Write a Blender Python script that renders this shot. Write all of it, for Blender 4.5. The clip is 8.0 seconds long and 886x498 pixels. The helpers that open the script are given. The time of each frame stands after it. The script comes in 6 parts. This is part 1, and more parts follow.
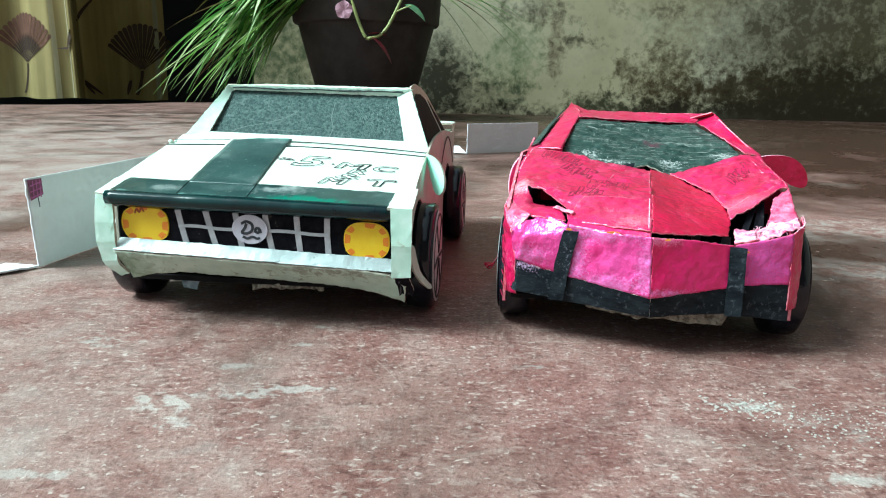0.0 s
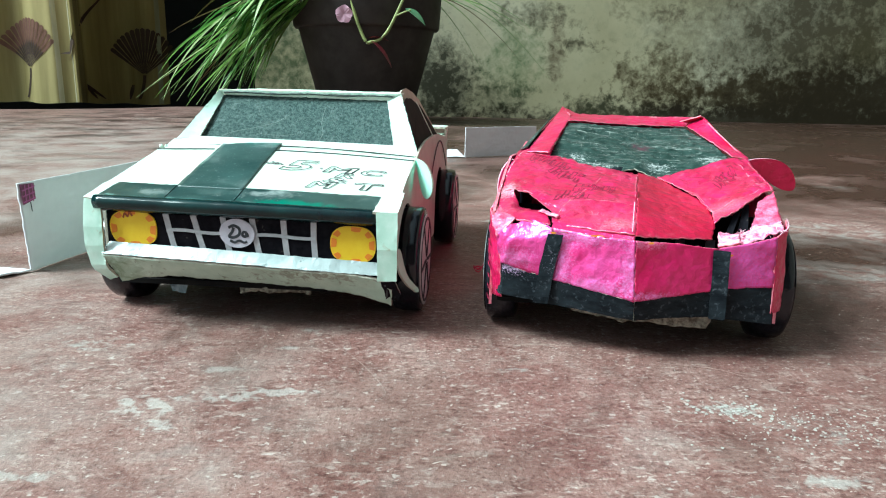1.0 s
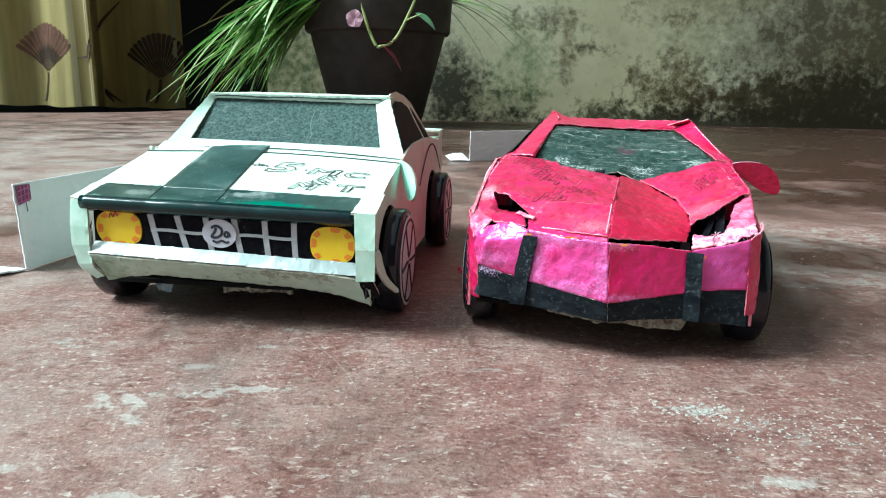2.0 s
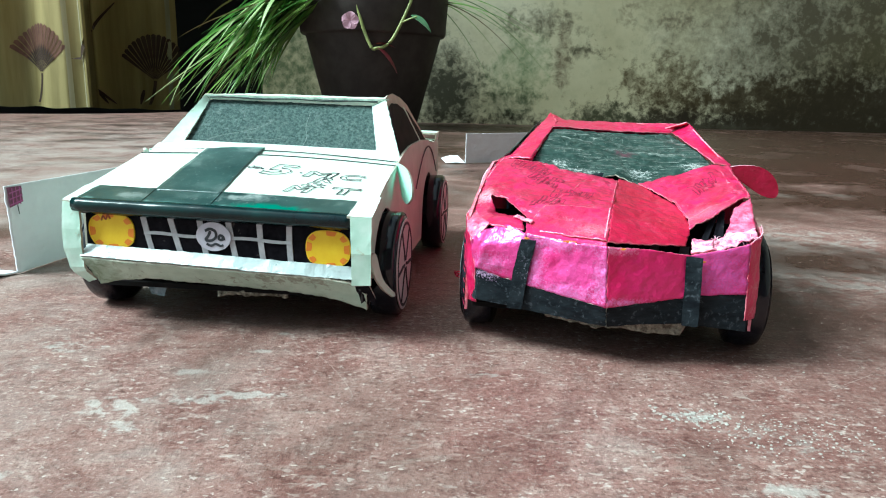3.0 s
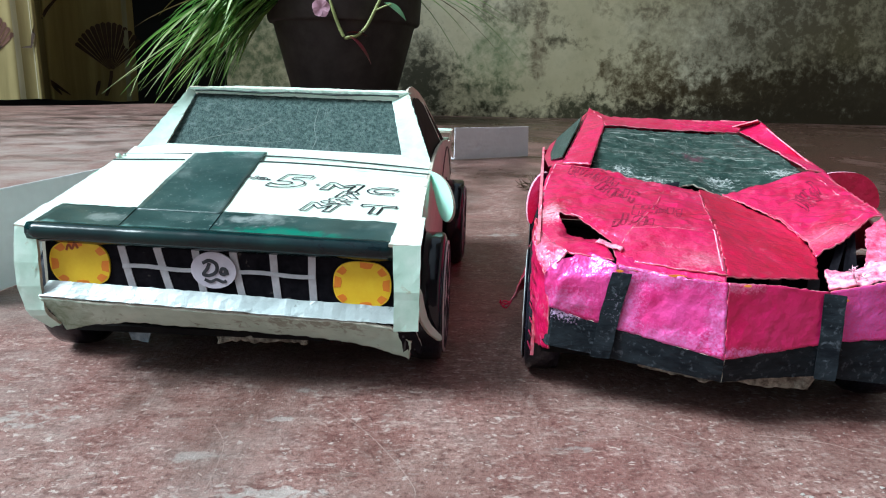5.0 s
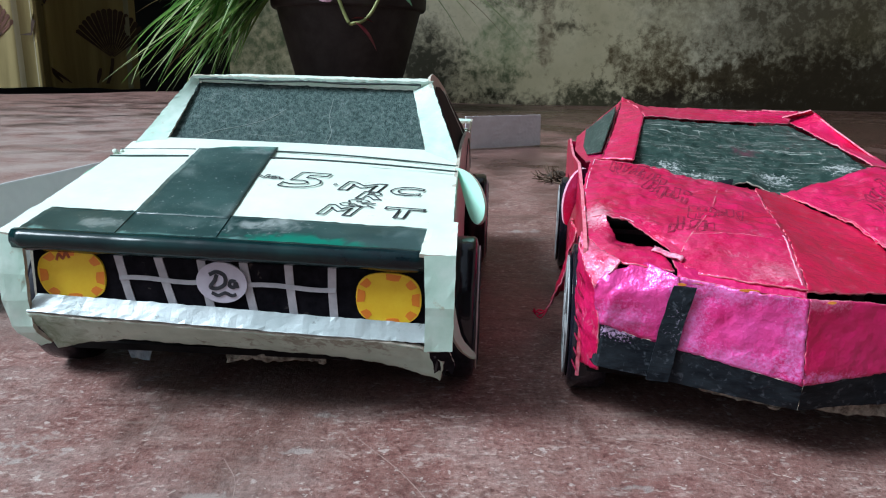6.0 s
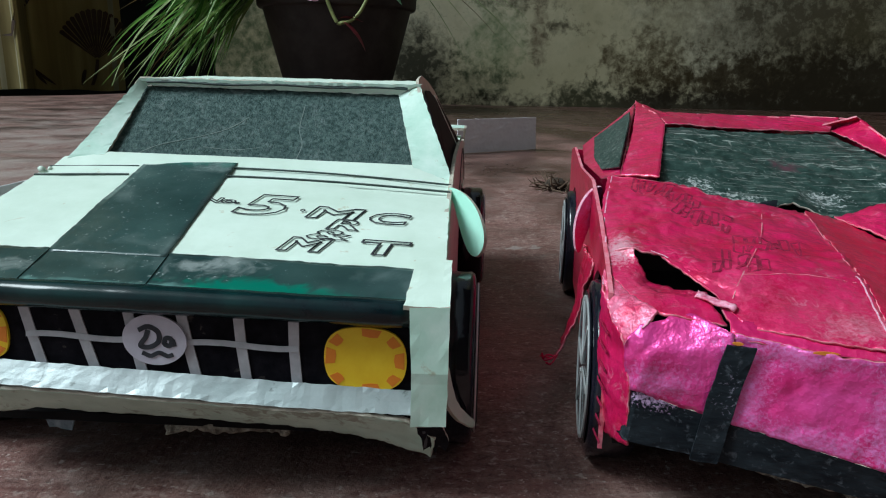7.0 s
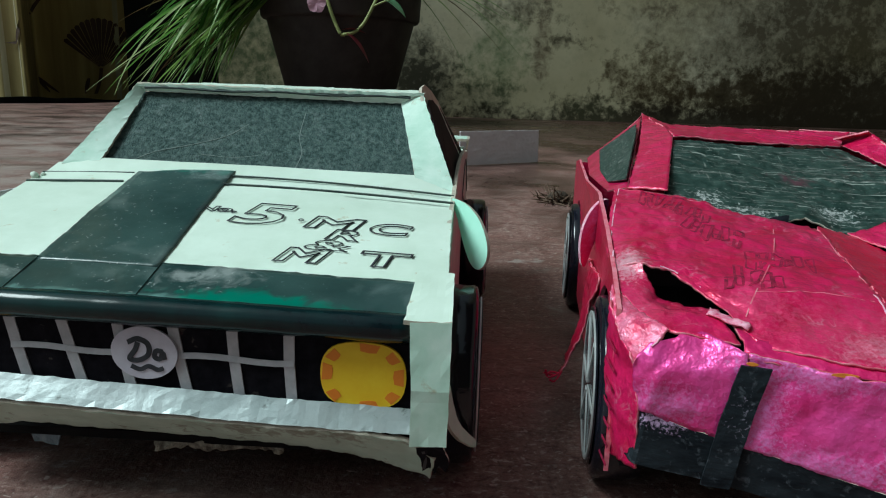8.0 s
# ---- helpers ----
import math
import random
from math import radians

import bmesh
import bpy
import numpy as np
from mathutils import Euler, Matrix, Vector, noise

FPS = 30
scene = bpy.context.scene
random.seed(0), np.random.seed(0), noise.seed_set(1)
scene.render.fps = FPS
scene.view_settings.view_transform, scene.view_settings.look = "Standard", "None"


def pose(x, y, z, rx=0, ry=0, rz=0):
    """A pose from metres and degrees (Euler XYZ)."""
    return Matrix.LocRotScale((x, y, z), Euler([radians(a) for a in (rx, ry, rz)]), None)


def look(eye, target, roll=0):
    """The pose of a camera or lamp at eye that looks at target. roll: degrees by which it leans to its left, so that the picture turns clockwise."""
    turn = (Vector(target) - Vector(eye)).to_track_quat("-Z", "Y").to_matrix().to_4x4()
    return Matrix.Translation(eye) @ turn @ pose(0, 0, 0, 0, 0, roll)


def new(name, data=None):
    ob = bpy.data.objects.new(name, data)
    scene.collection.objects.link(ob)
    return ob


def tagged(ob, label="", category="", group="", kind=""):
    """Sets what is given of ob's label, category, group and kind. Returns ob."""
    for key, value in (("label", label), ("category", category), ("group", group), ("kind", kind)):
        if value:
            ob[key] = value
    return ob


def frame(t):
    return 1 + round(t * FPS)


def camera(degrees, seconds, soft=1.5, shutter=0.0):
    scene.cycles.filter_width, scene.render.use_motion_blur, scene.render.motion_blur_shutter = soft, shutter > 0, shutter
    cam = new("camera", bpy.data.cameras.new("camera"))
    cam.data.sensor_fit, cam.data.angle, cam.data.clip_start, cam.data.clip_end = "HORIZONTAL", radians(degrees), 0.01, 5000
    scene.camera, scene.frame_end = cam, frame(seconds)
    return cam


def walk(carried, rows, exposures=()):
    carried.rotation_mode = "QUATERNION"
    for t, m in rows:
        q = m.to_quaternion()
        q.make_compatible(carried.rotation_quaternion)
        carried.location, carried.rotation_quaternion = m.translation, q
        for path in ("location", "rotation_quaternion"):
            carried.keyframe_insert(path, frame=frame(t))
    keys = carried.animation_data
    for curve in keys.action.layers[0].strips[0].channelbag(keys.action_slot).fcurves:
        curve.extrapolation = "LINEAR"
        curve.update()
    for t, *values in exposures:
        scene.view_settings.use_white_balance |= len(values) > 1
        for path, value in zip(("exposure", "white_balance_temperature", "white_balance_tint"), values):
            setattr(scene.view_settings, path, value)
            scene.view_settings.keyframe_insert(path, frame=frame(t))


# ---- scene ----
cam = camera(62.7, 8.0, soft=1.1)
PATH = [
    (0, (0.00297, 0.01198, 0.07320), (0.01570, 0.30376, 0.00463), 1.33),
    (0.5, (0.00512, 0.00987, 0.07350), (0.01325, 0.30208, 0.00606), 1.23),
    (1, (0.00794, 0.01085, 0.07358), (0.01932, 0.30300, 0.00635), 1.19),
    (1.5, (0.01317, 0.00919, 0.07350), (0.02141, 0.30167, 0.00727), 1.25),
    (2, (0.01872, 0.00809, 0.07346), (0.02378, 0.30077, 0.00775), 1.22),
    (3.5, (0.01689, 0.01206, 0.07339), (0.02594, 0.30492, 0.00896), 1.46),
    (4, (0.01161, 0.01814, 0.07353), (0.02510, 0.31086, 0.00924), 1.30),
    (4.5, (0.00313, 0.04038, 0.07369), (0.02627, 0.33198, 0.00710), 1.19),
    (4.7, (-0.00031, 0.04788, 0.07347), (0.02316, 0.33939, 0.00660), 1.38),
    (5.8, (-0.00885, 0.07094, 0.07286), (0.01005, 0.36143, 0.00036), 1.53),
    (6, (-0.00951, 0.07565, 0.07310), (0.01154, 0.36587, 0.00010), 1.35),
    (6.5, (-0.00853, 0.09307, 0.07315), (0.01769, 0.38283, 0.00000), 1.32),
    (7, (-0.00717, 0.10677, 0.07304), (0.01721, 0.39681, 0.00039), 1.25),
    (7.5, (-0.00560, 0.11394, 0.07304), (0.02209, 0.40280, -0.00310), 1.15),
    (8, (-0.00711, 0.11098, 0.07204), (0.01698, 0.40223, 0.00428), 1.90),
]
EXPOSURES = [(0.0, 0.97, 5440, -14), (4.0, 1.00, 5440, -14), (4.7, 0.78, 5470, -6), (5.8, 0.42, 5430, 4),
             (6.5, 0.02, 5500, 3), (7.0, -0.24, 5560, -3), (8.0, -0.34, 5620, -9)]
walk(cam, [(t, look(eye, target, roll)) for t, eye, target, roll in PATH], EXPOSURES)

# ---- light: bright overcast sky over an open porch ----
world = bpy.data.worlds.new("sky")
scene.world = world
world.use_nodes = True
wn = world.node_tree
sky = wn.nodes.new("ShaderNodeTexSky")
sky.sky_type, sky.sun_disc = "NISHITA", False
sky.sun_elevation, sky.sun_rotation = radians(48), radians(-94)
sky.air_density, sky.dust_density = 1.0, 4.0
grey = wn.nodes.new("ShaderNodeHueSaturation")
grey.inputs["Saturation"].default_value = 0.25
wn.links.new(sky.outputs[0], grey.inputs["Color"])
wn.links.new(grey.outputs[0], wn.nodes["Background"].inputs[0])
wn.nodes["Background"].inputs[1].default_value = 0.088
sun = new("sun", bpy.data.lights.new("sun", "SUN"))
sun.data.energy, sun.data.angle, sun.data.color = 3.9, radians(26), (1.0, 0.98, 0.95)
sun.matrix_world = look((-1.70, 0.00, 1.85), (0.0, 0.25, 0.0))


# ---- materials ----
def mat(name, rough=0.6, metal=0.0, spec=0.5, coat=0.0):
    m = bpy.data.materials.new(name)
    m.use_nodes = True
    b = m.node_tree.nodes["Principled BSDF"]
    b.inputs["Roughness"].default_value, b.inputs["Metallic"].default_value = rough, metal
    b.inputs["Specular IOR Level"].default_value, b.inputs["Coat Weight"].default_value = spec, coat
    return m, m.node_tree.nodes, m.node_tree.links, b


def noise_tex(m, scale, detail=4.0, rough=0.6, dist=0.0, stretch=None):
    n, l = m.node_tree.nodes, m.node_tree.links
    co = n.new("ShaderNodeTexCoord")
    t = n.new("ShaderNodeTexNoise")
    t.inputs["Scale"].default_value, t.inputs["Detail"].default_value = scale, detail
    t.inputs["Roughness"].default_value, t.inputs["Distortion"].default_value = rough, dist
    if stretch:
        mp = n.new("ShaderNodeMapping")
        mp.inputs["Scale"].default_value = stretch
        l.new(co.outputs["Object"], mp.inputs["Vector"])
        l.new(mp.outputs[0], t.inputs["Vector"])
    else:
        l.new(co.outputs["Object"], t.inputs["Vector"])
    return t.outputs["Fac"]


def ramp(m, fac, stops):
    r = m.node_tree.nodes.new("ShaderNodeValToRGB")
    e = r.color_ramp.elements
    while len(e) < len(stops):
        e.new(0.5)
    for k, (p, c) in zip(e, stops):
        k.position = p
        k.color = (*c, 1.0) if len(c) == 3 else (c[0], c[0], c[0], 1.0)
    m.node_tree.links.new(fac, r.inputs[0])
    return r.outputs[0]


def mix(m, fac, a, b, kind="MIX"):
    x = m.node_tree.nodes.new("ShaderNodeMix")
    x.data_type, x.blend_type = "RGBA", kind
    for s, v in ((x.inputs["Factor"], fac), (x.inputs[6], a), (x.inputs[7], b)):
        if isinstance(v, (int, float)):
            s.default_value = v
        elif isinstance(v, tuple):
            s.default_value = (*v, 1.0)
        else:
            m.node_tree.links.new(v, s)
    return x.outputs[2]


def calc(m, op, a, b=0.0):
    x = m.node_tree.nodes.new("ShaderNodeMath")
    x.operation = op
    for s, v in zip(x.inputs, (a, b)):
        if isinstance(v, (int, float)):
            s.default_value = v
        else:
            m.node_tree.links.new(v, s)
    return x.outputs[0]


def relief(m, fac, strength, distance):
    x = m.node_tree.nodes.new("ShaderNodeBump")
    x.inputs["Strength"].default_value, x.inputs["Distance"].default_value = strength, distance
    m.node_tree.links.new(fac, x.inputs["Height"])
    m.node_tree.links.new(x.outputs[0], m.node_tree.nodes["Principled BSDF"].inputs["Normal"])


def tone_patch(m, col, centre, size, scale, threshold, tone, soft=0.06, strength=0.85):
    """A ragged patch of tone, for stains and for painted sheen or shade, at a place (object space, metres)."""
    n, l = m.node_tree.nodes, m.node_tree.links
    co = n.new("ShaderNodeTexCoord")
    sub, div, length = (n.new("ShaderNodeVectorMath") for _ in range(3))
    sub.operation, div.operation, length.operation = "SUBTRACT", "DIVIDE", "LENGTH"
    l.new(co.outputs["Object"], sub.inputs[0])
    sub.inputs[1].default_value = centre
    l.new(sub.outputs[0], div.inputs[0])
    div.inputs[1].default_value = size
    l.new(div.outputs[0], length.inputs[0])
    near = calc(m, "SUBTRACT", 1.0, length.outputs["Value"])
    f = calc(m, "ADD", noise_tex(m, scale, 5, 0.65, 0.6), calc(m, "MULTIPLY", calc(m, "MAXIMUM", calc(m, "MINIMUM", near, 0.6), -1.5), 0.22))
    return mix(m, ramp(m, f, [(threshold, (0.0,)), (threshold + soft, (strength,))]), col, tone)


def simple(name, c1, c2, scale, rough=0.6, bump=0.2, dist=0.0003, metal=0.0, coat=0.0, lo=0.35, hi=0.65, spec=0.5, stretch=None, spots=None, tone_patches=()):
    """Two colours in a grain, optional stains (colour, scale, threshold) and fine relief."""
    m, n, l, b = mat(name, rough, metal, spec, coat)
    f = noise_tex(m, scale, 6.0, 0.65, stretch=stretch)
    col = ramp(m, f, [(lo, c1), (hi, c2)])
    if spots:
        c3, s3, th, width = spots
        f3 = noise_tex(m, s3, 5.0, 0.6, 0.4)
        col = mix(m, ramp(m, f3, [(th, (0.0,)), (th + width, (1.0,))]), col, c3)
    for where, size, s4, th4, tone, soft in tone_patches:
        col = tone_patch(m, col, where, size, s4, th4, tone, soft, 0.78)
    l.new(col, b.inputs["Base Color"])
    relief(m, noise_tex(m, scale * 2.2, 4.0, 0.6, stretch=stretch), bump, dist)
    return m


M_WHITE = simple("white_card", (0.74, 0.86, 0.76), (0.63, 0.75, 0.64), 55, 0.55, 0.15, 0.0002, spots=((0.52, 0.50, 0.36), 240, 0.66, 0.08))
M_MINT = simple("mint_white_paint", (0.67, 0.82, 0.73), (0.46, 0.67, 0.55), 90, 0.5, 0.2, 0.0002, spots=((0.40, 0.42, 0.30), 260, 0.64, 0.1))
M_MIRROR = simple("mint_plastic", (0.48, 0.80, 0.66), (0.43, 0.75, 0.60), 90, 0.35, 0.1, 0.0002)
M_EDGE = simple("grey_board_edge", (0.36, 0.33, 0.26), (0.54, 0.51, 0.43), 500, 0.8, 0.5, 0.0003)
M_TAPE = simple("dark_green_tape", (0.016, 0.042, 0.041), (0.044, 0.088, 0.083), 48, 0.3, 0.25, 0.0004, coat=0.35, spots=((0.17, 0.225, 0.215), 80, 0.55, 0.28),
                tone_patches=[((0.005, 0.0085, 0.0405), (0.0075, 0.0035, 0.01), 160, 0.52, (0.30, 0.34, 0.33), 0.16), ((-0.027, 0.007, 0.040), (0.006, 0.003, 0.01), 240, 0.56, (0.22, 0.26, 0.25), 0.16),
                        ((-0.016, 0.056, 0.051), (0.012, 0.003, 0.01), 120, 0.50, (0.020, 0.16, 0.12), 0.12), ((-0.008, 0.030, 0.045), (0.07, 0.07, 0.05), 1100, 0.76, (0.42, 0.46, 0.45), 0.05), ((-0.008, 0.054, 0.050), (0.007, 0.006, 0.01), 400, 0.56, (0.26, 0.32, 0.31), 0.25),
                        # front edge: worn tape, its pale and green highlights painted in
                        ((-0.018, 0.0002, 0.038), (0.034, 0.0022, 0.004), 90, 0.44, (0.20, 0.36, 0.33), 0.16), ((0.012, 0.0012, 0.038), (0.010, 0.0034, 0.004), 140, 0.42, (0.010, 0.20, 0.130), 0.14), ((0.030, 0.0004, 0.037), (0.012, 0.0018, 0.004), 140, 0.44, (0.012, 0.13, 0.09), 0.16)])
M_LIP = simple("teal_tape_edge", (0.004, 0.010, 0.013), (0.008, 0.034, 0.032), 45, 0.17, 0.25, 0.0004, coat=0.0, spec=0.35)
M_GLASSPAPER = simple("charcoal_cloth", (0.026, 0.054, 0.051), (0.116, 0.170, 0.160), 1200, 0.75, 1.0, 0.0007, spec=0.2, lo=0.36, hi=0.64, stretch=(0.85, 0.75, 0.75), spots=((0.20, 0.25, 0.248), 420, 0.58, 0.24))
M_CREASE = simple("pale_crease", (0.15, 0.20, 0.185), (0.23, 0.28, 0.26), 700, 0.7, 0.3, 0.0002)
M_GRILLE = simple("black_marker_card", (0.004, 0.004, 0.006), (0.012, 0.011, 0.015), 420, 0.8, 0.3, 0.0002, spec=0.06, spots=((0.08, 0.068, 0.06), 420, 0.66, 0.06))
M_SILVER = simple("silver_grey_strip", (0.40, 0.40, 0.43), (0.52, 0.52, 0.55), 400, 0.5, 0.2, 0.0001)
M_BUMPER = simple("silvered_bumper_paper", (0.53, 0.59, 0.595), (0.38, 0.445, 0.445), 120, 0.38, 0.4, 0.0004, metal=0.15, spots=((0.20, 0.23, 0.22), 330, 0.63, 0.08))
M_VALANCE = simple("grey_green_card", (0.56, 0.68, 0.57), (0.42, 0.54, 0.44), 120, 0.65, 0.3, 0.0003, spots=((0.20, 0.22, 0.155), 300, 0.61, 0.10),
                   tone_patches=[((-0.038, 0.002, 0.016), (0.007, 0.006, 0.005), 260, 0.42, (0.17, 0.23, 0.13), 0.26), ((0.020, 0.0, 0.0175), (0.020, 0.006, 0.003), 420, 0.55, (0.24, 0.24, 0.18), 0.12)])
M_YELLOW = simple("yellow_disc", (0.88, 0.57, 0.010), (0.93, 0.65, 0.02), 300, 0.5, 0.1, 0.0001)
M_ORANGE = simple("orange_mark", (0.80, 0.23, 0.015), (0.84, 0.28, 0.02), 300, 0.5, 0.1, 0.0001)
M_BADGE = simple("lilac_white_badge", (0.55, 0.53, 0.62), (0.63, 0.61, 0.70), 300, 0.5, 0.1, 0.0001)
M_INK = simple("ink", (0.012, 0.014, 0.022), (0.03, 0.032, 0.04), 500, 0.6, 0.1, 0.0001)
M_LINE = simple("dark_line", (0.03, 0.05, 0.05), (0.08, 0.10, 0.09), 300, 0.6, 0.1, 0.0001)
M_RUBBER = simple("black_plastic", (0.005, 0.006, 0.011), (0.010, 0.011, 0.018), 160, 0.13, 0.3, 0.0004, spec=0.5)
M_DISC = simple("pinkish_white_disc", (0.62, 0.52, 0.55), (0.70, 0.62, 0.64), 250, 0.55, 0.15, 0.0001)
M_RIM = simple("silver_pen", (0.62, 0.64, 0.64), (0.50, 0.53, 0.53), 300, 0.35, 0.1, 0.0001, metal=0.4)
M_SIDE = simple("pale_card_side", (0.46, 0.60, 0.50), (0.58, 0.73, 0.62), 70, 0.7, 0.3, 0.0003)
M_FRAME = simple("tan_card_frame", (0.46, 0.40, 0.31), (0.60, 0.54, 0.44), 90, 0.7, 0.3, 0.0003)
# near-black, so hollows and undersides carry their shade in the colour
M_DARK = simple("inside_shade_black", (0.005, 0.0045, 0.005), (0.011, 0.010, 0.010), 200, 0.9, 0.2, 0.0002, spec=0.1)
M_PLUM = simple("plum_film_window", (0.012, 0.006, 0.009), (0.024, 0.013, 0.017), 120, 0.6, 0.1, 0.0002, spec=0.08)
M_TORN = simple("torn_corrugated_card", (0.07, 0.055, 0.04), (0.34, 0.31, 0.25), 600, 0.85, 0.8, 0.0006)
def crumple(m, scale, strength, distance):
    """Sharp small facets of crumpled lacquered paper, felt by the gloss coat too."""
    n, l = m.node_tree.nodes, m.node_tree.links
    b = n["Principled BSDF"]
    co = n.new("ShaderNodeTexCoord")
    h = 0.0
    for s, w in ((scale, 1.0), (scale * 2.7, 0.40), (scale * 7.0, 0.10)):
        v = n.new("ShaderNodeTexVoronoi")
        v.inputs["Scale"].default_value = s
        l.new(co.outputs["Object"], v.inputs["Vector"])
        h = calc(m, "ADD", h, calc(m, "MULTIPLY", v.outputs["Distance"], w))
    old = b.inputs["Normal"].links[0].from_socket
    x = n.new("ShaderNodeBump")
    x.inputs["Strength"].default_value, x.inputs["Distance"].default_value = strength, distance
    l.new(h, x.inputs["Height"])
    l.new(old, x.inputs["Normal"])
    l.new(x.outputs[0], b.inputs["Normal"])
    l.new(x.outputs[0], b.inputs["Coat Normal"])


# pink of worn lacquer and of the bonnet's painted gloss
WEAR_SHEEN = (0.76, 0.075, 0.20)
M_RED = simple("red_lacquer_paper", (0.58, 0.003, 0.070), (0.78, 0.013, 0.150), 110, 0.32, 0.7, 0.0006, coat=0.40, metal=0.35, spots=((0.80, 0.20, 0.34), 2600, 0.69, 0.06),
               # front facet patches: wear, with the gloss highlight put into the colour
               tone_patches=[((-0.008, 0.003, 0.038), (0.0100, 0.0068, 0.0064), 1500, 0.40, WEAR_SHEEN, 0.36), ((-0.004, 0.000, 0.036), (0.0050, 0.0032, 0.0040), 1500, 0.42, (0.80, 0.28, 0.40), 0.36), ((-0.020, 0.010, 0.040), (0.0056, 0.0048, 0.0048), 1500, 0.40, WEAR_SHEEN, 0.36), ((0.024, 0.0175, 0.0405), (0.0088, 0.0042, 0.0048), 1500, 0.38, (0.80, 0.20, 0.32), 0.36),
                       ((-0.039, 0.030, 0.042), (0.0024, 0.0128, 0.0064), 1500, 0.40, WEAR_SHEEN, 0.40), ((-0.037, 0.010, 0.039), (0.0048, 0.0064, 0.0048), 1500, 0.40, WEAR_SHEEN, 0.40),
                       ((-0.0375, 0.0240, 0.0414), (0.0024, 0.0040, 0.0036), 1500, 0.36, (0.86, 0.54, 0.64), 0.30)])
M_WORNPINK = simple("worn_pink_paper", (0.66, 0.030, 0.130), (0.80, 0.26, 0.42), 420, 0.32, 0.8, 0.0005, coat=0.5, metal=0.2, lo=0.38, hi=0.66)
M_REDDARK = simple("deep_red_paper", (0.46, 0.002, 0.040), (0.62, 0.007, 0.080), 90, 0.32, 0.7, 0.0008, coat=0.25, metal=0.3, spots=((0.70, 0.14, 0.24), 2400, 0.68, 0.06))
LILAC = (0.78, 0.27, 0.68)
M_PINK = simple("magenta_glitter_paper", (0.68, 0.020, 0.200), (0.82, 0.085, 0.40), 75, 0.32, 1.0, 0.0005, coat=0.25, metal=0.4, spots=((0.88, 0.42, 0.76), 2100, 0.66, 0.10),
                tone_patches=[((-0.0425, 0.061, 0.0445), (0.0044, 0.0080, 0.0060), 1700, 0.40, LILAC, 0.30), ((-0.033, 0.001, 0.0255), (0.0050, 0.0060, 0.0030), 1700, 0.43, LILAC, 0.34),
                        ((-0.0205, -0.0025, 0.026), (0.0034, 0.0060, 0.0096), 1700, 0.43, LILAC, 0.34), ((-0.010, -0.0045, 0.0195), (0.0104, 0.0060, 0.0026), 1700, 0.43, LILAC, 0.34), ((-0.0015, -0.0088, 0.025), (0.0026, 0.0060, 0.0088), 1700, 0.43, LILAC, 0.34),
                        ((-0.014, -0.004, 0.0335), (0.0100, 0.0060, 0.0022), 1700, 0.43, LILAC, 0.34), ((0.030, 0.0, 0.027), (0.0088, 0.0060, 0.0088), 1900, 0.44, (0.62, 0.12, 0.48), 0.30)])
M_PINKSOFT = simple("rose_paper", (0.58, 0.007, 0.100), (0.72, 0.024, 0.19), 50, 0.30, 0.8, 0.0005, coat=0.35, metal=0.35, spots=((0.84, 0.30, 0.50), 2100, 0.72, 0.06),
                    tone_patches=[((0.002, -0.006, 0.033), (0.0060, 0.0050, 0.0016), 1900, 0.46, (0.76, 0.26, 0.46), 0.30), ((0.004, -0.006, 0.0185), (0.0084, 0.0050, 0.0012), 1900, 0.46, LILAC, 0.30)])
for paper in (M_RED, M_REDDARK, M_PINK, M_PINKSOFT):
    paper.node_tree.nodes["Principled BSDF"].inputs["Coat Roughness"].default_value = 0.16
M_RED.node_tree.nodes["Principled BSDF"].inputs["Coat IOR"].default_value = 1.65
for paper in (M_RED, M_REDDARK, M_WORNPINK):
    crumple(paper, 420, 0.22, 0.0006)
for paper in (M_PINK, M_PINKSOFT):
    crumple(paper, 620, 0.30, 0.0004)


def creased(m, scale, tone, strength):
    """Thin broken lines where the lacquer has cracked pale along small creases."""
    n, l = m.node_tree.nodes, m.node_tree.links
    base = n["Principled BSDF"].inputs["Base Color"]
    col = base.links[0].from_socket
    lines = ramp(m, noise_tex(m, scale, 3.0, 0.55, 0.3), [(0.470, (0.0,)), (0.495, (1.0,)), (0.505, (1.0,)), (0.530, (0.0,))])
    patches = ramp(m, noise_tex(m, scale * 0.7, 4.0, 0.6), [(0.52, (0.0,)), (0.66, (strength,))])
    l.new(mix(m, calc(m, "MULTIPLY", lines, patches), col, tone), base)


creased(M_RED, 240, (0.86, 0.40, 0.54), 0.40)
creased(M_REDDARK, 240, (0.76, 0.20, 0.30), 0.35)
creased(M_GLASSPAPER, 60, (0.27, 0.32, 0.31), 0.55)
creased(M_GLASSPAPER, 170, (0.23, 0.28, 0.27), 0.40)
M_TORNPINK = simple("torn_pink_paper", (0.66, 0.20, 0.34), (0.80, 0.56, 0.66), 1200, 0.75, 0.6, 0.0004)
M_REDBLACK = simple("black_marker_on_card", (0.005, 0.007, 0.010), (0.020, 0.026, 0.032), 300, 0.6, 0.5, 0.0004, spec=0.10, stretch=(0.3, 1.0, 1.0), spots=((0.075, 0.085, 0.10), 700, 0.56, 0.16),
                    tone_patches=[((-0.033, 0.001, 0.0225), (0.006, 0.006, 0.0022), 1500, 0.56, (0.60, 0.42, 0.66), 0.12), ((-0.0225, -0.002, 0.026), (0.003, 0.006, 0.008), 1500, 0.70, (0.36, 0.32, 0.42), 0.14)])


